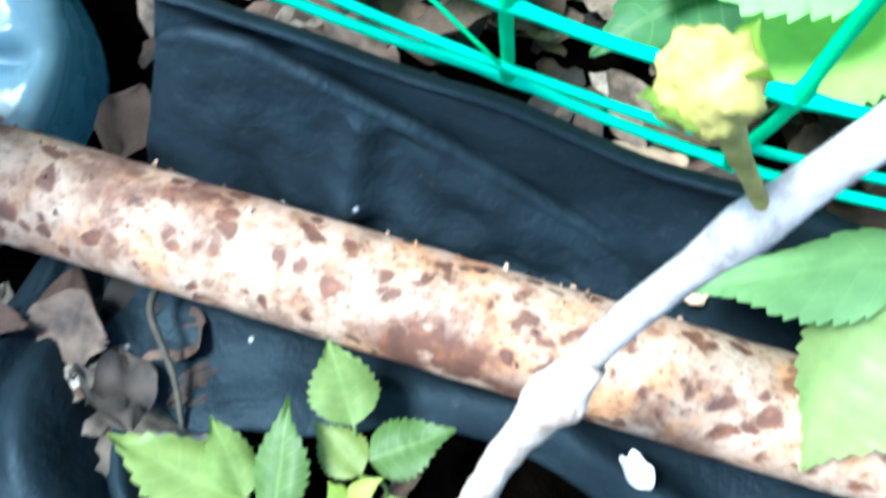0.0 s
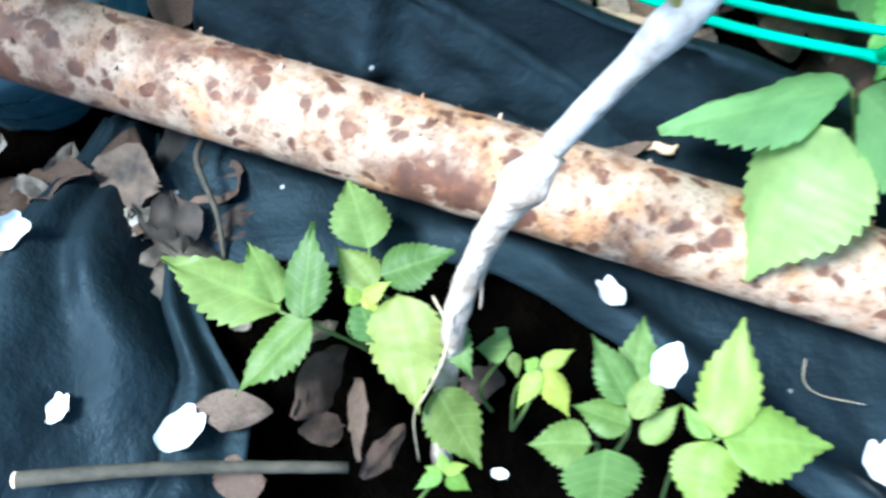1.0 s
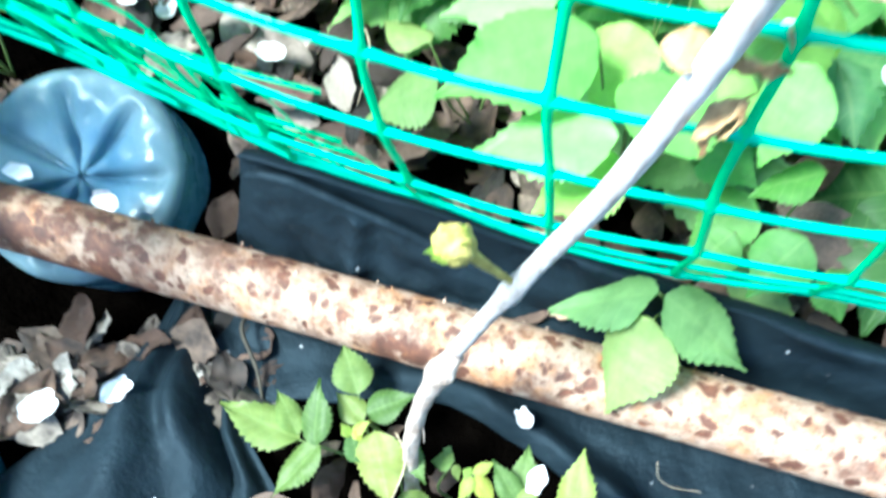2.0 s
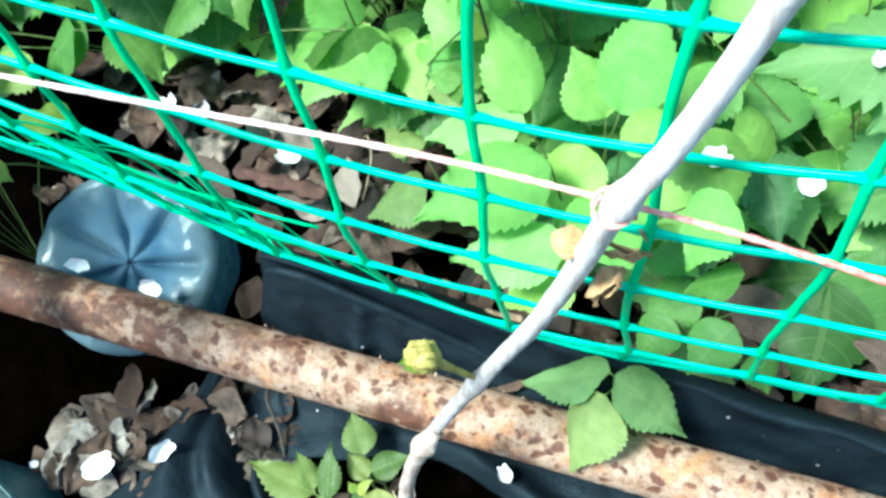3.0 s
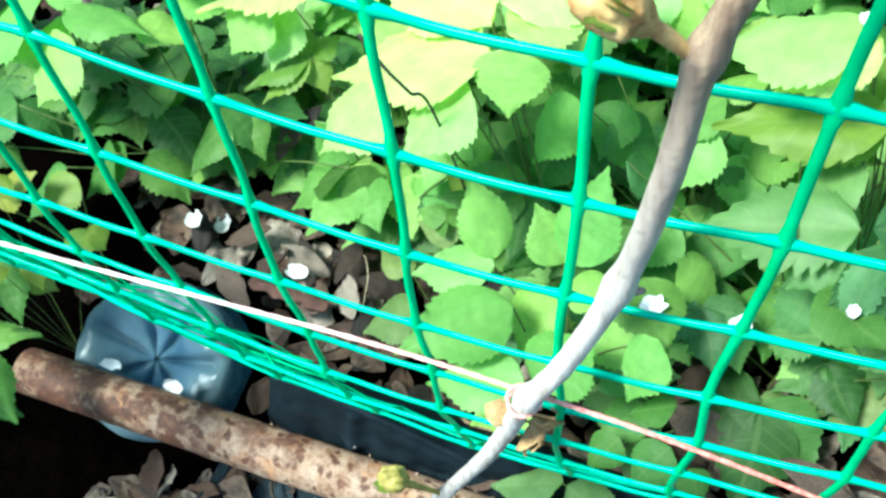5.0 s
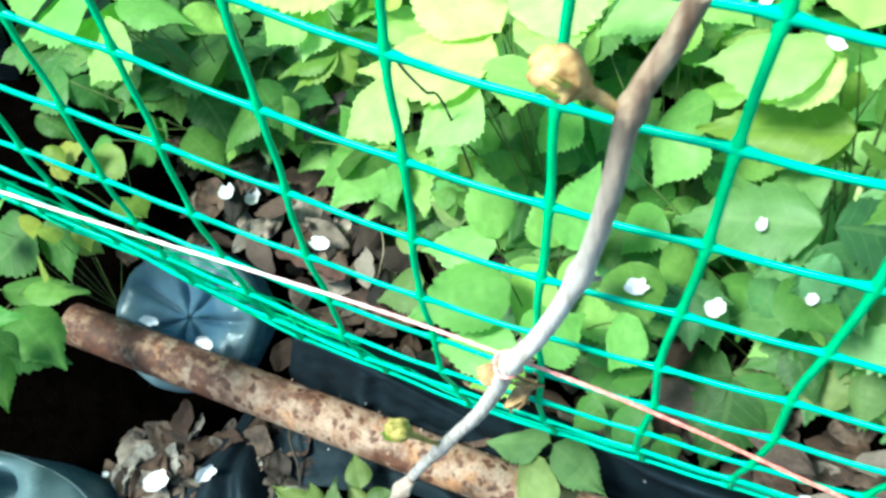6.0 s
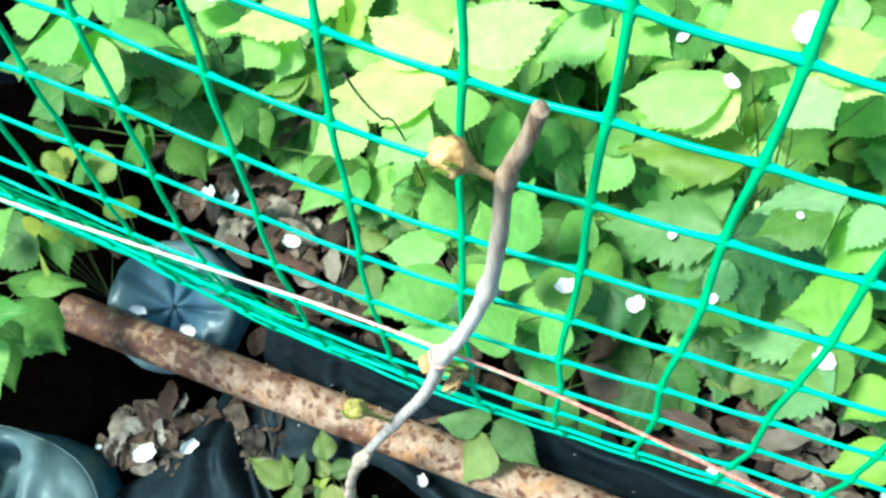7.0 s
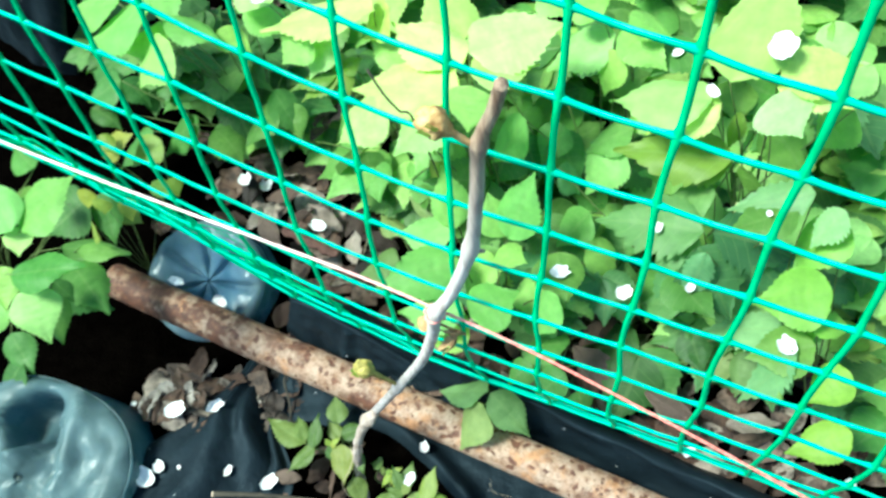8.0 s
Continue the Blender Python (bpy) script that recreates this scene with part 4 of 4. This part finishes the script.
    (-0.021, 0.309, 0.15, 172, -13, 0.046, 0.45), (-0.043, 0.246, 0.13, -149, -26, 0.046, 0.74), (-0.06, 0.279, 0.12, 150, -13, 0.045, 0.41),
]
plant("goutweed", "small grey-green leaves over the litter", (-0.04, 0.28), WEED_PALE, GREY)
NETTLE_LEAVES = [
    (0.251, 0.324, 0.23, -177, -17, 0.101, 0.48), (0.248, 0.322, 0.22, -139, -37, 0.05, 0.7), (0.251, 0.308, 0.23, -37, -46, 0.07, 0.72),
    (0.258, 0.326, 0.23, 14, -22, 0.081, 0.56), (0.298, 0.324, 0.21, -12, -47, 0.041, 0.81), (0.247, 0.294, 0.14, 177, -37, 0.05, 0.57),
    (0.092, 0.366, 0.2, -5, -55, 0.037, 0.81), (-0.064, 0.354, 0.14, -162, -32, 0.056, 0.78), (0.249, 0.359, 0.24, -170, -35, 0.053, 0.71),
    (0.232, 0.324, 0.16, -115, -50, 0.052, 0.62),
]
plant("nettle", "blue-green nettle with coarsely toothed leaves", (0.25, 0.35), NETTLE_LEAVES, NETT)
NETTLE_PALE = [
    (0.331, 0.354, 0.29, -160, -25, 0.07, 0.4), (0.358, 0.352, 0.28, -126, -47, 0.041, 0.61), (0.357, 0.25, 0.21, -133, -47, 0.069, 0.42),
    (0.339, 0.288, 0.17, -171, -25, 0.071, 0.44), (0.261, 0.299, 0.24, -100, -50, 0.052, 0.4),
]
plant("nettle", "pale green nettle with jagged leaves", (0.33, 0.32), NETTLE_PALE, NETT_PALE)
GOUT_YELLOW = [
    (0.368, 0.298, 0.24, -158, -19, 0.062, 0.68), (0.358, 0.36, 0.26, -120, -40, 0.063, 0.59), (0.353, 0.281, 0.22, 15, -27, 0.043, 0.65),
    (0.365, 0.282, 0.2, -151, -22, 0.026, 0.56), (0.419, 0.219, 0.16, -149, -32, 0.057, 0.48), (0.402, 0.264, 0.18, -131, -41, 0.046, 0.59),
]
plant("goutweed", "yellow-green goutweed with broad smooth leaves", (0.38, 0.3), GOUT_YELLOW, FRESH)
GOUT_FOOT = [
    (0.303, 0.289, 0.08, -148, -25, 0.048, 0.55), (0.259, 0.284, 0.08, -133, -35, 0.034, 0.56), (0.213, 0.263, 0.08, -10, -28, 0.043, 0.57),
    (0.132, 0.196, 0.09, -14, -36, 0.051, 0.51), (0.316, 0.29, 0.1, -91, -42, 0.045, 0.51),
]
plant("goutweed", "small goutweed leaves low over the litter", (0.25, 0.28), GOUT_FOOT, GREY)
SPRIG = [
    (0.103, 0.15, 0.118, -177, -35, 0.064, 0.42), (0.106, 0.15, 0.118, -19, -33, 0.055, 0.49), (0.103, 0.138, 0.112, -111, -53, 0.057, 0.57),
]
plant("goutweed", "three-leaved goutweed sprig growing through the net's foot", (0.112, 0.172), SPRIG, GREY)
SHOOT = [
    (-0.28, 0.058, 0.335, 68, 14, 0.064, 0.68), (-0.283, 0.052, 0.34, 147, 0, 0.064, 0.42), (-0.291, 0.061, 0.33, -64, -36, 0.025, 0.82),
    (-0.281, 0.025, 0.31, 22, 6, 0.075, 0.4), (-0.268, 0.023, 0.3, -45, -36, 0.051, 0.66), (-0.315, 0.034, 0.29, -59, -30, 0.04, 0.57),
    (-0.308, 0.115, 0.34, 162, 0, 0.04, 0.6), (-0.322, 0.012, 0.27, -94, -12, 0.048, 0.8),
]
plant("bush_shoot", "leafy green shoot standing before the net", (-0.54, 0.09), SHOOT, SMOOTH)
SHOOT_LOW = [
    (-0.335, 0.063, 0.2, 10, -44, 0.062, 0.58), (-0.363, 0.102, 0.19, 26, -17, 0.067, 0.4), (-0.365, 0.163, 0.2, -128, -27, 0.066, 0.7),
    (-0.354, 0.172, 0.2, -56, -47, 0.055, 0.46), (-0.317, 0.037, 0.2, -60, -52, 0.038, 0.4), (-0.317, 0.057, 0.22, -17, -47, 0.027, 0.54),
    (-0.393, 0.009, 0.14, -36, -38, 0.048, 0.57), (-0.375, -0.009, 0.12, -103, -28, 0.043, 0.76),
]
plant("bush_shoot", "lower leaves of a bushy green shoot, shade painted into their colour", (-0.53, 0.10), SHOOT_LOW, LOW)
SHOOT_END = [
    (-0.331, 0.088, 0.2, -23, -29, 0.061, 0.57), (-0.335, 0.103, 0.2, 28, -11, 0.051, 0.4), (-0.294, 0.043, 0.24, -65, -52, 0.051, 0.4),
]
plant("bush_shoot", "green leaves over the end of the pipe, coloured as half-shaded", (-0.50, 0.08), SHOOT_END, HALF)
SHOOT_YELLOW = [
    (-0.339, 0.154, 0.24, -82, -64, 0.022, 0.82), (-0.317, 0.15, 0.24, -80, -69, 0.021, 0.79), (-0.309, 0.124, 0.23, -110, -67, 0.022, 1.0),
    (-0.327, 0.176, 0.2, -54, -48, 0.027, 0.62), (-0.309, 0.224, 0.18, -34, -45, 0.021, 0.78), (-0.407, 0.236, 0.2, -20, -20, 0.029, 0.51),
    (-0.386, 0.133, 0.25, -88, 0, 0.029, 0.83),
]
plant("yellow_shoot", "sparse shoot with small yellowing leaves", (-0.38, 0.17), SHOOT_YELLOW, YNG, 0.0004)
SEEDLING_VINE = [
    (-0.044, 0.079, 0.058, 124, 8, 0.029, 0.58), (-0.036, 0.07, 0.057, 35, 2, 0.027, 0.57), (-0.038, 0.066, 0.052, 149, 3, 0.022, 0.54),
    (-0.022, 0.056, 0.078, -63, -31, 0.039, 0.52), (-0.008, 0.057, 0.07, -45, -25, 0.024, 0.4), (-0.003, 0.035, 0.055, -40, -30, 0.03, 0.52),
    (-0.067, 0.046, 0.056, 170, -10, 0.053, 0.4), (-0.068, 0.048, 0.058, 133, -4, 0.03, 0.4), (-0.057, 0.045, 0.058, 102, 17, 0.034, 0.4),
    (-0.054, 0.046, 0.058, -121, -21, 0.037, 0.4), (-0.026, 0.04, 0.07, 128, -13, 0.022, 0.44),
]
plant("seedling", "fresh serrated seedling leaves at the vine's foot", (-0.035, 0.06), SEEDLING_VINE, CLUMP)
SEEDLING_YOUNG = [
    (-0.036, 0.053, 0.07, 42, 22, 0.013, 0.43), (-0.036, 0.052, 0.07, 148, 39, 0.008, 0.59), (-0.034, 0.055, 0.072, -43, -16, 0.007, 0.6),
]
plant("seedling", "yellow-green youngest leaves of a seedling", (-0.038, 0.062), SEEDLING_YOUNG, YNG)
SEEDLING_TINY = [
    (0.029, 0.055, 0.05, 43, 9, 0.013, 0.4), (0.029, 0.054, 0.05, -109, -33, 0.015, 0.4), (0.03, 0.055, 0.05, -41, -32, 0.019, 0.4),
    (0.028, 0.055, 0.05, 166, 0, 0.005, 1.0),
]
plant("seedling", "tiny seedling with reddish lobed leaves in the planting hole", (0.02, 0.05), SEEDLING_TINY, YNG)
SEEDLING_GREEN = [
    (0.017, 0.06, 0.05, -168, -22, 0.013, 0.76), (0.018, 0.058, 0.05, -62, -33, 0.009, 0.44), (0.014, 0.063, 0.05, 159, 0, 0.005, 0.87),
]
plant("seedling", "tiny dark-green seedling beside the cane's foot", (0.01, 0.055), SEEDLING_GREEN, CLUMP)
SEEDLING_BUSH = [
    (0.061, 0.037, 0.09, 138, 21, 0.023, 0.4), (0.062, 0.039, 0.088, 97, 4, 0.026, 0.42), (0.063, 0.033, 0.09, 72, 27, 0.018, 0.4),
    (0.063, 0.032, 0.085, 177, 0, 0.018, 0.54), (0.053, 0.025, 0.08, -169, -15, 0.019, 0.67), (0.058, 0.023, 0.085, -77, -41, 0.023, 0.79),
    (0.068, 0.03, 0.08, 58, 18, 0.016, 0.4),
]
plant("seedling", "bushy light-green seedling beside the plastic film", (0.055, 0.04), SEEDLING_BUSH, CLUMP)
SEEDLING_BUSH_B = [
    (0.088, 0.032, 0.098, 93, 14, 0.034, 0.4), (0.089, 0.032, 0.098, 16, -4, 0.03, 0.57), (0.086, 0.031, 0.096, -85, -30, 0.022, 0.67),
    (0.086, 0.032, 0.095, 142, 0, 0.012, 0.4),
]
plant("seedling", "light-green seedling with broad yellow-edged leaves", (0.085, 0.035), SEEDLING_BUSH_B, CLUMP_PALE)
SEEDLING_YELLOW = [
    (0.006, 0.012, 0.04, -132, -21, 0.011, 0.4), (0.006, 0.012, 0.04, 31, 0, 0.009, 0.43), (0.007, 0.013, 0.04, 129, 20, 0.006, 0.58),
    (0.008, 0.011, 0.04, -7, -38, 0.01, 0.52), (0.006, 0.011, 0.04, 175, 0, 0.006, 0.58),
]
plant("seedling", "tiny yellow-green seedling on the soil", (-0.012, 0.012), SEEDLING_YELLOW, YNG)


# ---- weeds that fill the bank behind the net ----
fill = random.Random(21)


def weed(x, y, high, count, size0, size1, dark=0.3):
    leaves = []
    for k in range(count):
        a = fill.uniform(0, 360)
        r = fill.uniform(0.015, 0.085)
        jx, jy, jz = x + r * math.cos(radians(a)), y + r * math.sin(radians(a)), high * fill.uniform(0.6, 1.1) + 0.04 + slope(x)
        size = fill.uniform(size0, size1)
        for da, s in ((0, 1.0), (74, 0.85), (-74, 0.85)):
            leaves.append((jx, jy, jz, a + da + fill.uniform(-12, 12), fill.uniform(-28, 4), size * s, fill.uniform(0.55, 0.75)))
    nettle = 0.4 if x > 0.2 and y < 0.62 else 0.2
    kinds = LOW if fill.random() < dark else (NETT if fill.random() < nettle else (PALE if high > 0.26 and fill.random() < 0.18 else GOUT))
    word = "toothed blue-green nettle" if kinds is NETT else ("shade-coloured dark-green weed" if kinds is LOW else "leafy light-green goutweed")
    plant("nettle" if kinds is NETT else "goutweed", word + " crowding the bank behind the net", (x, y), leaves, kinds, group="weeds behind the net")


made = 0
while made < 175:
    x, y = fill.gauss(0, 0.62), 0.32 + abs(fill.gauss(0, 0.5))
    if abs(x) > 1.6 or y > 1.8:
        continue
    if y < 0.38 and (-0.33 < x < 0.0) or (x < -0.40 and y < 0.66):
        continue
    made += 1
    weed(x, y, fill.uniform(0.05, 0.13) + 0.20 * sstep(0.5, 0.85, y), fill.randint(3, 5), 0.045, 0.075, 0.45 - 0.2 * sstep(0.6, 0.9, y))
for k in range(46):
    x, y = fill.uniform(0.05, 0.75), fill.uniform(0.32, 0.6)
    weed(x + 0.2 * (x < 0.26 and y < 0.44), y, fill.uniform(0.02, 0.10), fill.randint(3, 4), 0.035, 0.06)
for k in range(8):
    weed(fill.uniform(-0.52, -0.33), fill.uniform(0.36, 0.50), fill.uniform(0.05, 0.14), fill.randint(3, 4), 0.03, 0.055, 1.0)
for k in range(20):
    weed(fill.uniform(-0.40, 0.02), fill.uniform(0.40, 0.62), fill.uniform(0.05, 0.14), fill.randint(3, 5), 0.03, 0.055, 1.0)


# ---- dead leaves ----
def litter(label, count, area, seed, lift, small, large, tilt=32, mat=None):
    r = random.Random(seed)
    bm = bmesh.new()
    for k in range(count):
        x, y = r.uniform(area[0], area[1]), r.uniform(area[2], area[3])
        if math.hypot(x, y - 0.2) > 1.15 + 0.5 * noise.noise((x * 2, y * 2, 8)) or (x < -0.42 and y < 0.5):
            continue
        if math.hypot(x + 0.274, y - 0.171) < 0.1:
            continue
        s = r.uniform(small, large)
        m = pose(x, y, ground_z(x, y) + r.uniform(0.002, lift), r.uniform(-tilt, tilt), r.uniform(-tilt, tilt), r.uniform(0, 360)) @ Matrix.Diagonal((s, s, s, 1))
        dead_leaf_bm(bm, m, seed + k % 40)
    return tagged(part("leaf_litter", bm, mat or DEAD), label, "leaf litter", kind="stuff")


litter("brown fallen leaves rotting on the bank", 2500, (-1.5, 1.5, 0.185, 1.6), 100, 0.018, 0.02, 0.055)
litter("thick brown dead leaves behind the net's foot", 330, (-0.36, 0.45, 0.18, 0.36), 900, 0.016, 0.022, 0.05)
litter("crumbled dead leaves in the planting hole", 18, (-0.09, 0.06, -0.12, 0.075), 300, 0.010, 0.010, 0.03)
litter("grey-brown dead leaves heaped before the blue bottle", 40, (-0.295, -0.185, 0.012, 0.09), 507, 0.030, 0.030, 0.052, 36, DEAD_GREY)
litter("grey papery dead leaves caught under the pipe", 20, (-0.175, -0.105, 0.06, 0.115), 620, 0.030, 0.028, 0.050, 32, DEAD_GREY)

dead_meshes = []
for k in range(5):
    bm = bmesh.new()
    dead_leaf_bm(bm, Matrix(), 700 + k, 10)
    dead_meshes.append(mesh_of("dead_leaf", bm, DEAD))
# under the pipe
DEAD_HEAP = [
    (-0.145, 0.115, 0.035, 40, 0.035), (-0.165, 0.095, 0.035, 100, 0.04), (-0.15, 0.075, 0.033, 70, 0.035), (-0.12, 0.1, 0.034, 150, 0.03), (-0.105, 0.085, 0.036, 60, 0.028),
    (-0.19, 0.08, 0.035, 10, 0.05), (-0.22, 0.06, 0.035, 60, 0.045), (-0.24, 0.085, 0.035, 120, 0.045),
]
# in the planting hole and behind the pipe
DEAD_HOLE = [
    (-0.078, 0.012, 0.03, 20, 0.03), (-0.05, 0.034, 0.026, 80, 0.036), (-0.036, 0.026, 0.018, 110, 0.032), (-0.06, 0.052, 0.03, 60, 0.022), (-0.066, -0.012, 0.03, 10, 0.026),
    (-0.02, 0.018, 0.015, 70, 0.026), (-0.166, 0.166, 0.062, 95, 0.034), (0.03, 0.155, 0.05, 20, 0.035),
]
# on the bank behind the bottle
DEAD_BANK = [
    (-0.06, 0.23, 0.085, 30, 0.05), (-0.1, 0.245, 0.085, 100, 0.055), (-0.15, 0.25, 0.085, 10, 0.05), (-0.272, 0.244, 0.088, 15, 0.046), (-0.245, 0.262, 0.086, 80, 0.05),
    (-0.222, 0.242, 0.09, 150, 0.044), (-0.196, 0.268, 0.088, 40, 0.052), (-0.118, 0.262, 0.088, 120, 0.046), (-0.168, 0.282, 0.092, 170, 0.05), (-0.232, 0.292, 0.094, 20, 0.052),
    (-0.13, 0.29, 0.096, 75, 0.045), (-0.275, 0.285, 0.092, 110, 0.048), (-0.09, 0.276, 0.092, 10, 0.044), (-0.215, 0.379, 0.13, 80, 0.05), (-0.202, 0.395, 0.14, 130, 0.042),
    (-0.216, 0.357, 0.08, 20, 0.05),
]
# at the net's foot
DEAD_FOOT = [
    (0.183, 0.229, 0.075, -17, 0.066), (0.267, 0.215, 0.075, -8, 0.064), (0.172, 0.266, 0.08, 60, 0.05), (0.34, 0.231, 0.075, 20, 0.05),
]
for x, y, z, yaw, s in DEAD_HEAP + DEAD_HOLE + DEAD_BANK + DEAD_FOOT:
    ob = new("dead_leaf", dead_meshes[pick.randrange(5)])
    lean = 70 if z < 0.028 else 30
    ob.matrix_basis = pose(x, y, z, pick.uniform(0.4, 1) * lean * pick.choice((-1, 1)), pick.uniform(-30, 30), yaw) @ Matrix.Diagonal((s, s * (0.72 if s > 0.045 else 1.0), s, 1))
    tagged(ob, "curled dry brown leaf on the litter", "dead leaf", "dead leaves")

# ---- sticks and bark ----
stick = thing("stick", (-0.147, -0.036, 0.03), "dry twig with a cut end lying on film", "stick")
pts = smooth_path([(-0.131, -0.038, 0.052), (-0.105, -0.027, 0.052), (-0.075, -0.014, 0.046), (-0.028, 0.005, 0.032)], 8)
part("twig", tube(pts, lambda t: 0.0029 - 0.0008 * t, 12, rough=0.15), STICK, stick)
part("cut_end", tube([pts[0] - Vector((0.0012, 0.0004, 0)), pts[0]], 0.003, 12), PITH, stick, "pale cut end")


def bark_strip(a, b, wide, z, label, mat=None):
    a, b = Vector((*a, z)), Vector((*b, z))
    side = (b - a).cross(Vector((0, 0, 1))).normalized()

    def place(s, t):
        w = wide * (0.8 + 0.9 * noise.noise((s * 7, t * 2, 3))) * (1 - 0.5 * abs(2 * s - 1) ** 4)
        return a.lerp(b, s) + side * w * (t - 0.5) + Vector((0, 0, 0.003 * math.sin(math.pi * t) + 0.004 * noise.noise((s * 6, t * 3, 1)) + 0.0015 * noise.noise((s * 25, t * 9, 1))))

    return tagged(thicken(part("bark_strip", sheet(24, 6, place), mat or BARKCHIP), 0.0016), label, "bark")


bark_strip((-0.011, 0.179), (0.037, 0.183), 0.010, 0.088, "pale dry strip of bark at the film's edge")
bark_strip((0.011, 0.170), (0.055, 0.158), 0.011, 0.050, "short broken piece of pale bark behind the pipe")
bark_strip((-0.205, 0.250), (-0.128, 0.244), 0.015, 0.092, "dark-brown strip of rough bark on the litter", OLD_STRIP)


def straw(points, radius, mat, label):
    return tagged(part("straw", tube(smooth_path(points, 8), lambda t: radius * (1.1 - 0.4 * t), 6), mat), label, "straw")


straw([(-0.009, 0.056, 0.085), (-0.001, 0.047, 0.086), (0.001, 0.038, 0.084), (-0.001, 0.028, 0.078), (-0.006, 0.022, 0.06), (-0.008, 0.02, 0.01)], 0.0004, STRAW, "thin pale bent straw among the seedlings")
straw([(0.120, 0.095, 0.030), (0.122, 0.089, 0.024), (0.129, 0.086, 0.022), (0.146, 0.088, 0.020)], 0.00016, STRAW, "thin white fibre on the black film")
straw([(-0.04, 0.29, 0.38), (-0.025, 0.283, 0.362), (-0.013, 0.282, 0.345), (-0.008, 0.296, 0.30), (0.0, 0.31, 0.05)], 0.0012, STICK, "thin dark dry stem among the weeds")
straw([(-0.12, 0.30, 0.09), (-0.105, 0.285, 0.115), (-0.095, 0.268, 0.118), (-0.098, 0.255, 0.10), (-0.105, 0.25, 0.08)], 0.0005, STRAW, "arched dry grass stem on the litter")
straw([(-0.13, 0.112, 0.05), (-0.128, 0.10, 0.05), (-0.112, 0.082, 0.046), (-0.105, 0.068, 0.036)], 0.0014, STICK, "short brown stalk under the pipe")

stem = part("weed_stem", tube(smooth_path([(0.268, 0.37, 0.22), (0.268, 0.35, 0.123), (0.256, 0.360, 0.03)], 8), lambda t: 0.0022 + 0.0008 * t, 8), YOUNG_STEM)
tagged(stem, "thick pale-green stem of a tall weed", "stem")

# ---- fallen petals ----
petal_meshes = []
for k in range(4):
    def petal_place(s, t, k=k):
        u, v = 2 * s - 1, 2 * t - 1
        r = max(abs(u), abs(v))
        q = math.hypot(u, v) or 1
        x, y = u * r / q, v * r / q * (0.75 + 0.06 * k)
        x *= 1 - 0.25 * math.exp(-(y / 0.2) ** 2) * (x > 0.4) + 0.20 * noise.noise((x * 1.3, y * 1.5, k * 3)) + 0.03 * noise.noise((x * 5, y * 5, k))
        y *= 1 + 0.32 * noise.noise((x * 1.3, y * 1.3, k * 3 + 9))
        return x * 0.5, y * 0.5, 0.30 * (x * x + y * y) + 0.12 * noise.noise((x * 2, y * 2, k * 5))
    petal_meshes.append(mesh_of("petal", sheet(16, 16, petal_place), PETAL))


def petal(x, y, z, size, tilt=0.0, turn=None, label="white fallen blossom petal"):
    ob = new("petal", petal_meshes[pick.randrange(4)])
    ob.matrix_basis = pose(x, y, z, tilt + pick.uniform(-8, 8), pick.uniform(-8, 8), pick.uniform(0, 360) if turn is None else turn) @ Matrix.Diagonal((size * 1.08, size * pick.uniform(0.72, 1.0), size, 1))
    return tagged(ob, label, "petal", "fallen petals")


PETALS_LOW = [
    (-0.093, -0.001, 0.035, 0.0200), (-0.134, -0.009, 0.035, 0.0120), (-0.208, -0.054, 0.04, 0.0250), (-0.201, -0.038, 0.04, 0.0150),
    (-0.285, 0.014, 0.03, 0.0075), (0.045, 0.096, 0.042, 0.0150), (0.154, 0.068, 0.03, 0.0180), (0.024, 0.021, 0.02, 0.006), (-0.180, -0.03, 0.04, 0.005),
]
PETALS_HIGH = [
    (-0.219, 0.023, 0.054, 0.0235), (0.069, 0.045, 0.102, 0.0135), (-0.268, 0.305, 0.072, 0.019), (-0.281, 0.29, 0.097, 0.018), (-0.164, 0.264, 0.097, 0.0195),
    (0.138, 0.259, 0.19, 0.019), (0.192, 0.281, 0.148, 0.016), (0.211, 0.317, 0.222, 0.0125), (0.347, 0.253, 0.204, 0.019), (0.256, 0.274, 0.211, 0.01),
    (0.273, 0.43, 0.357, 0.029), (0.229, 0.393, 0.329, 0.016), (0.169, 0.488, 0.26, 0.015), (0.302, 0.326, 0.28, 0.006), (-0.223, 0.37, 0.325, 0.014),
    (0.291, 0.193, 0.036, 0.013), (0.44, 0.233, 0.01, 0.01),
]
beds = []
for place, nx, ny in ((mound_place, 80, 60), (bank_place, 160, 40)):
    pts = [Vector(place(i / nx, j / ny)) for i in range(nx + 1) for j in range(ny + 1)]
    beds.append(BVHTree.FromPolygons(pts, [(i * (ny + 1) + j, (i + 1) * (ny + 1) + j, (i + 1) * (ny + 1) + j + 1, i * (ny + 1) + j + 1) for i in range(nx) for j in range(ny)]))


def settle(x, y, z):
    """Height of the film under a petal that lies in front of the pipe."""
    if y > 0.1 or z > 0.06:
        return z + 0.004
    hits = [bed.ray_cast(Vector((x, y, 0.3)), Vector((0, 0, -1)))[0] for bed in beds]
    return max([h.z for h in hits if h] or [z]) + 0.003


for x, y, z, size in PETALS_LOW:
    petal(x, y, settle(x, y, z), size)
for x, y, z, size in PETALS_HIGH:
    petal(x, y, z + 0.003, size)
petal(-0.229, 0.149, 0.086, 0.0175, 64, 12, "white petal stuck to the blue bottle")
petal(-0.279, 0.146, 0.104, 0.0175, 64, 10, "white petal stuck to the blue bottle")
petal(-0.179, 0.045, 0.064, 0.0190, 66, 55, "white petal leaning on the dead leaves")
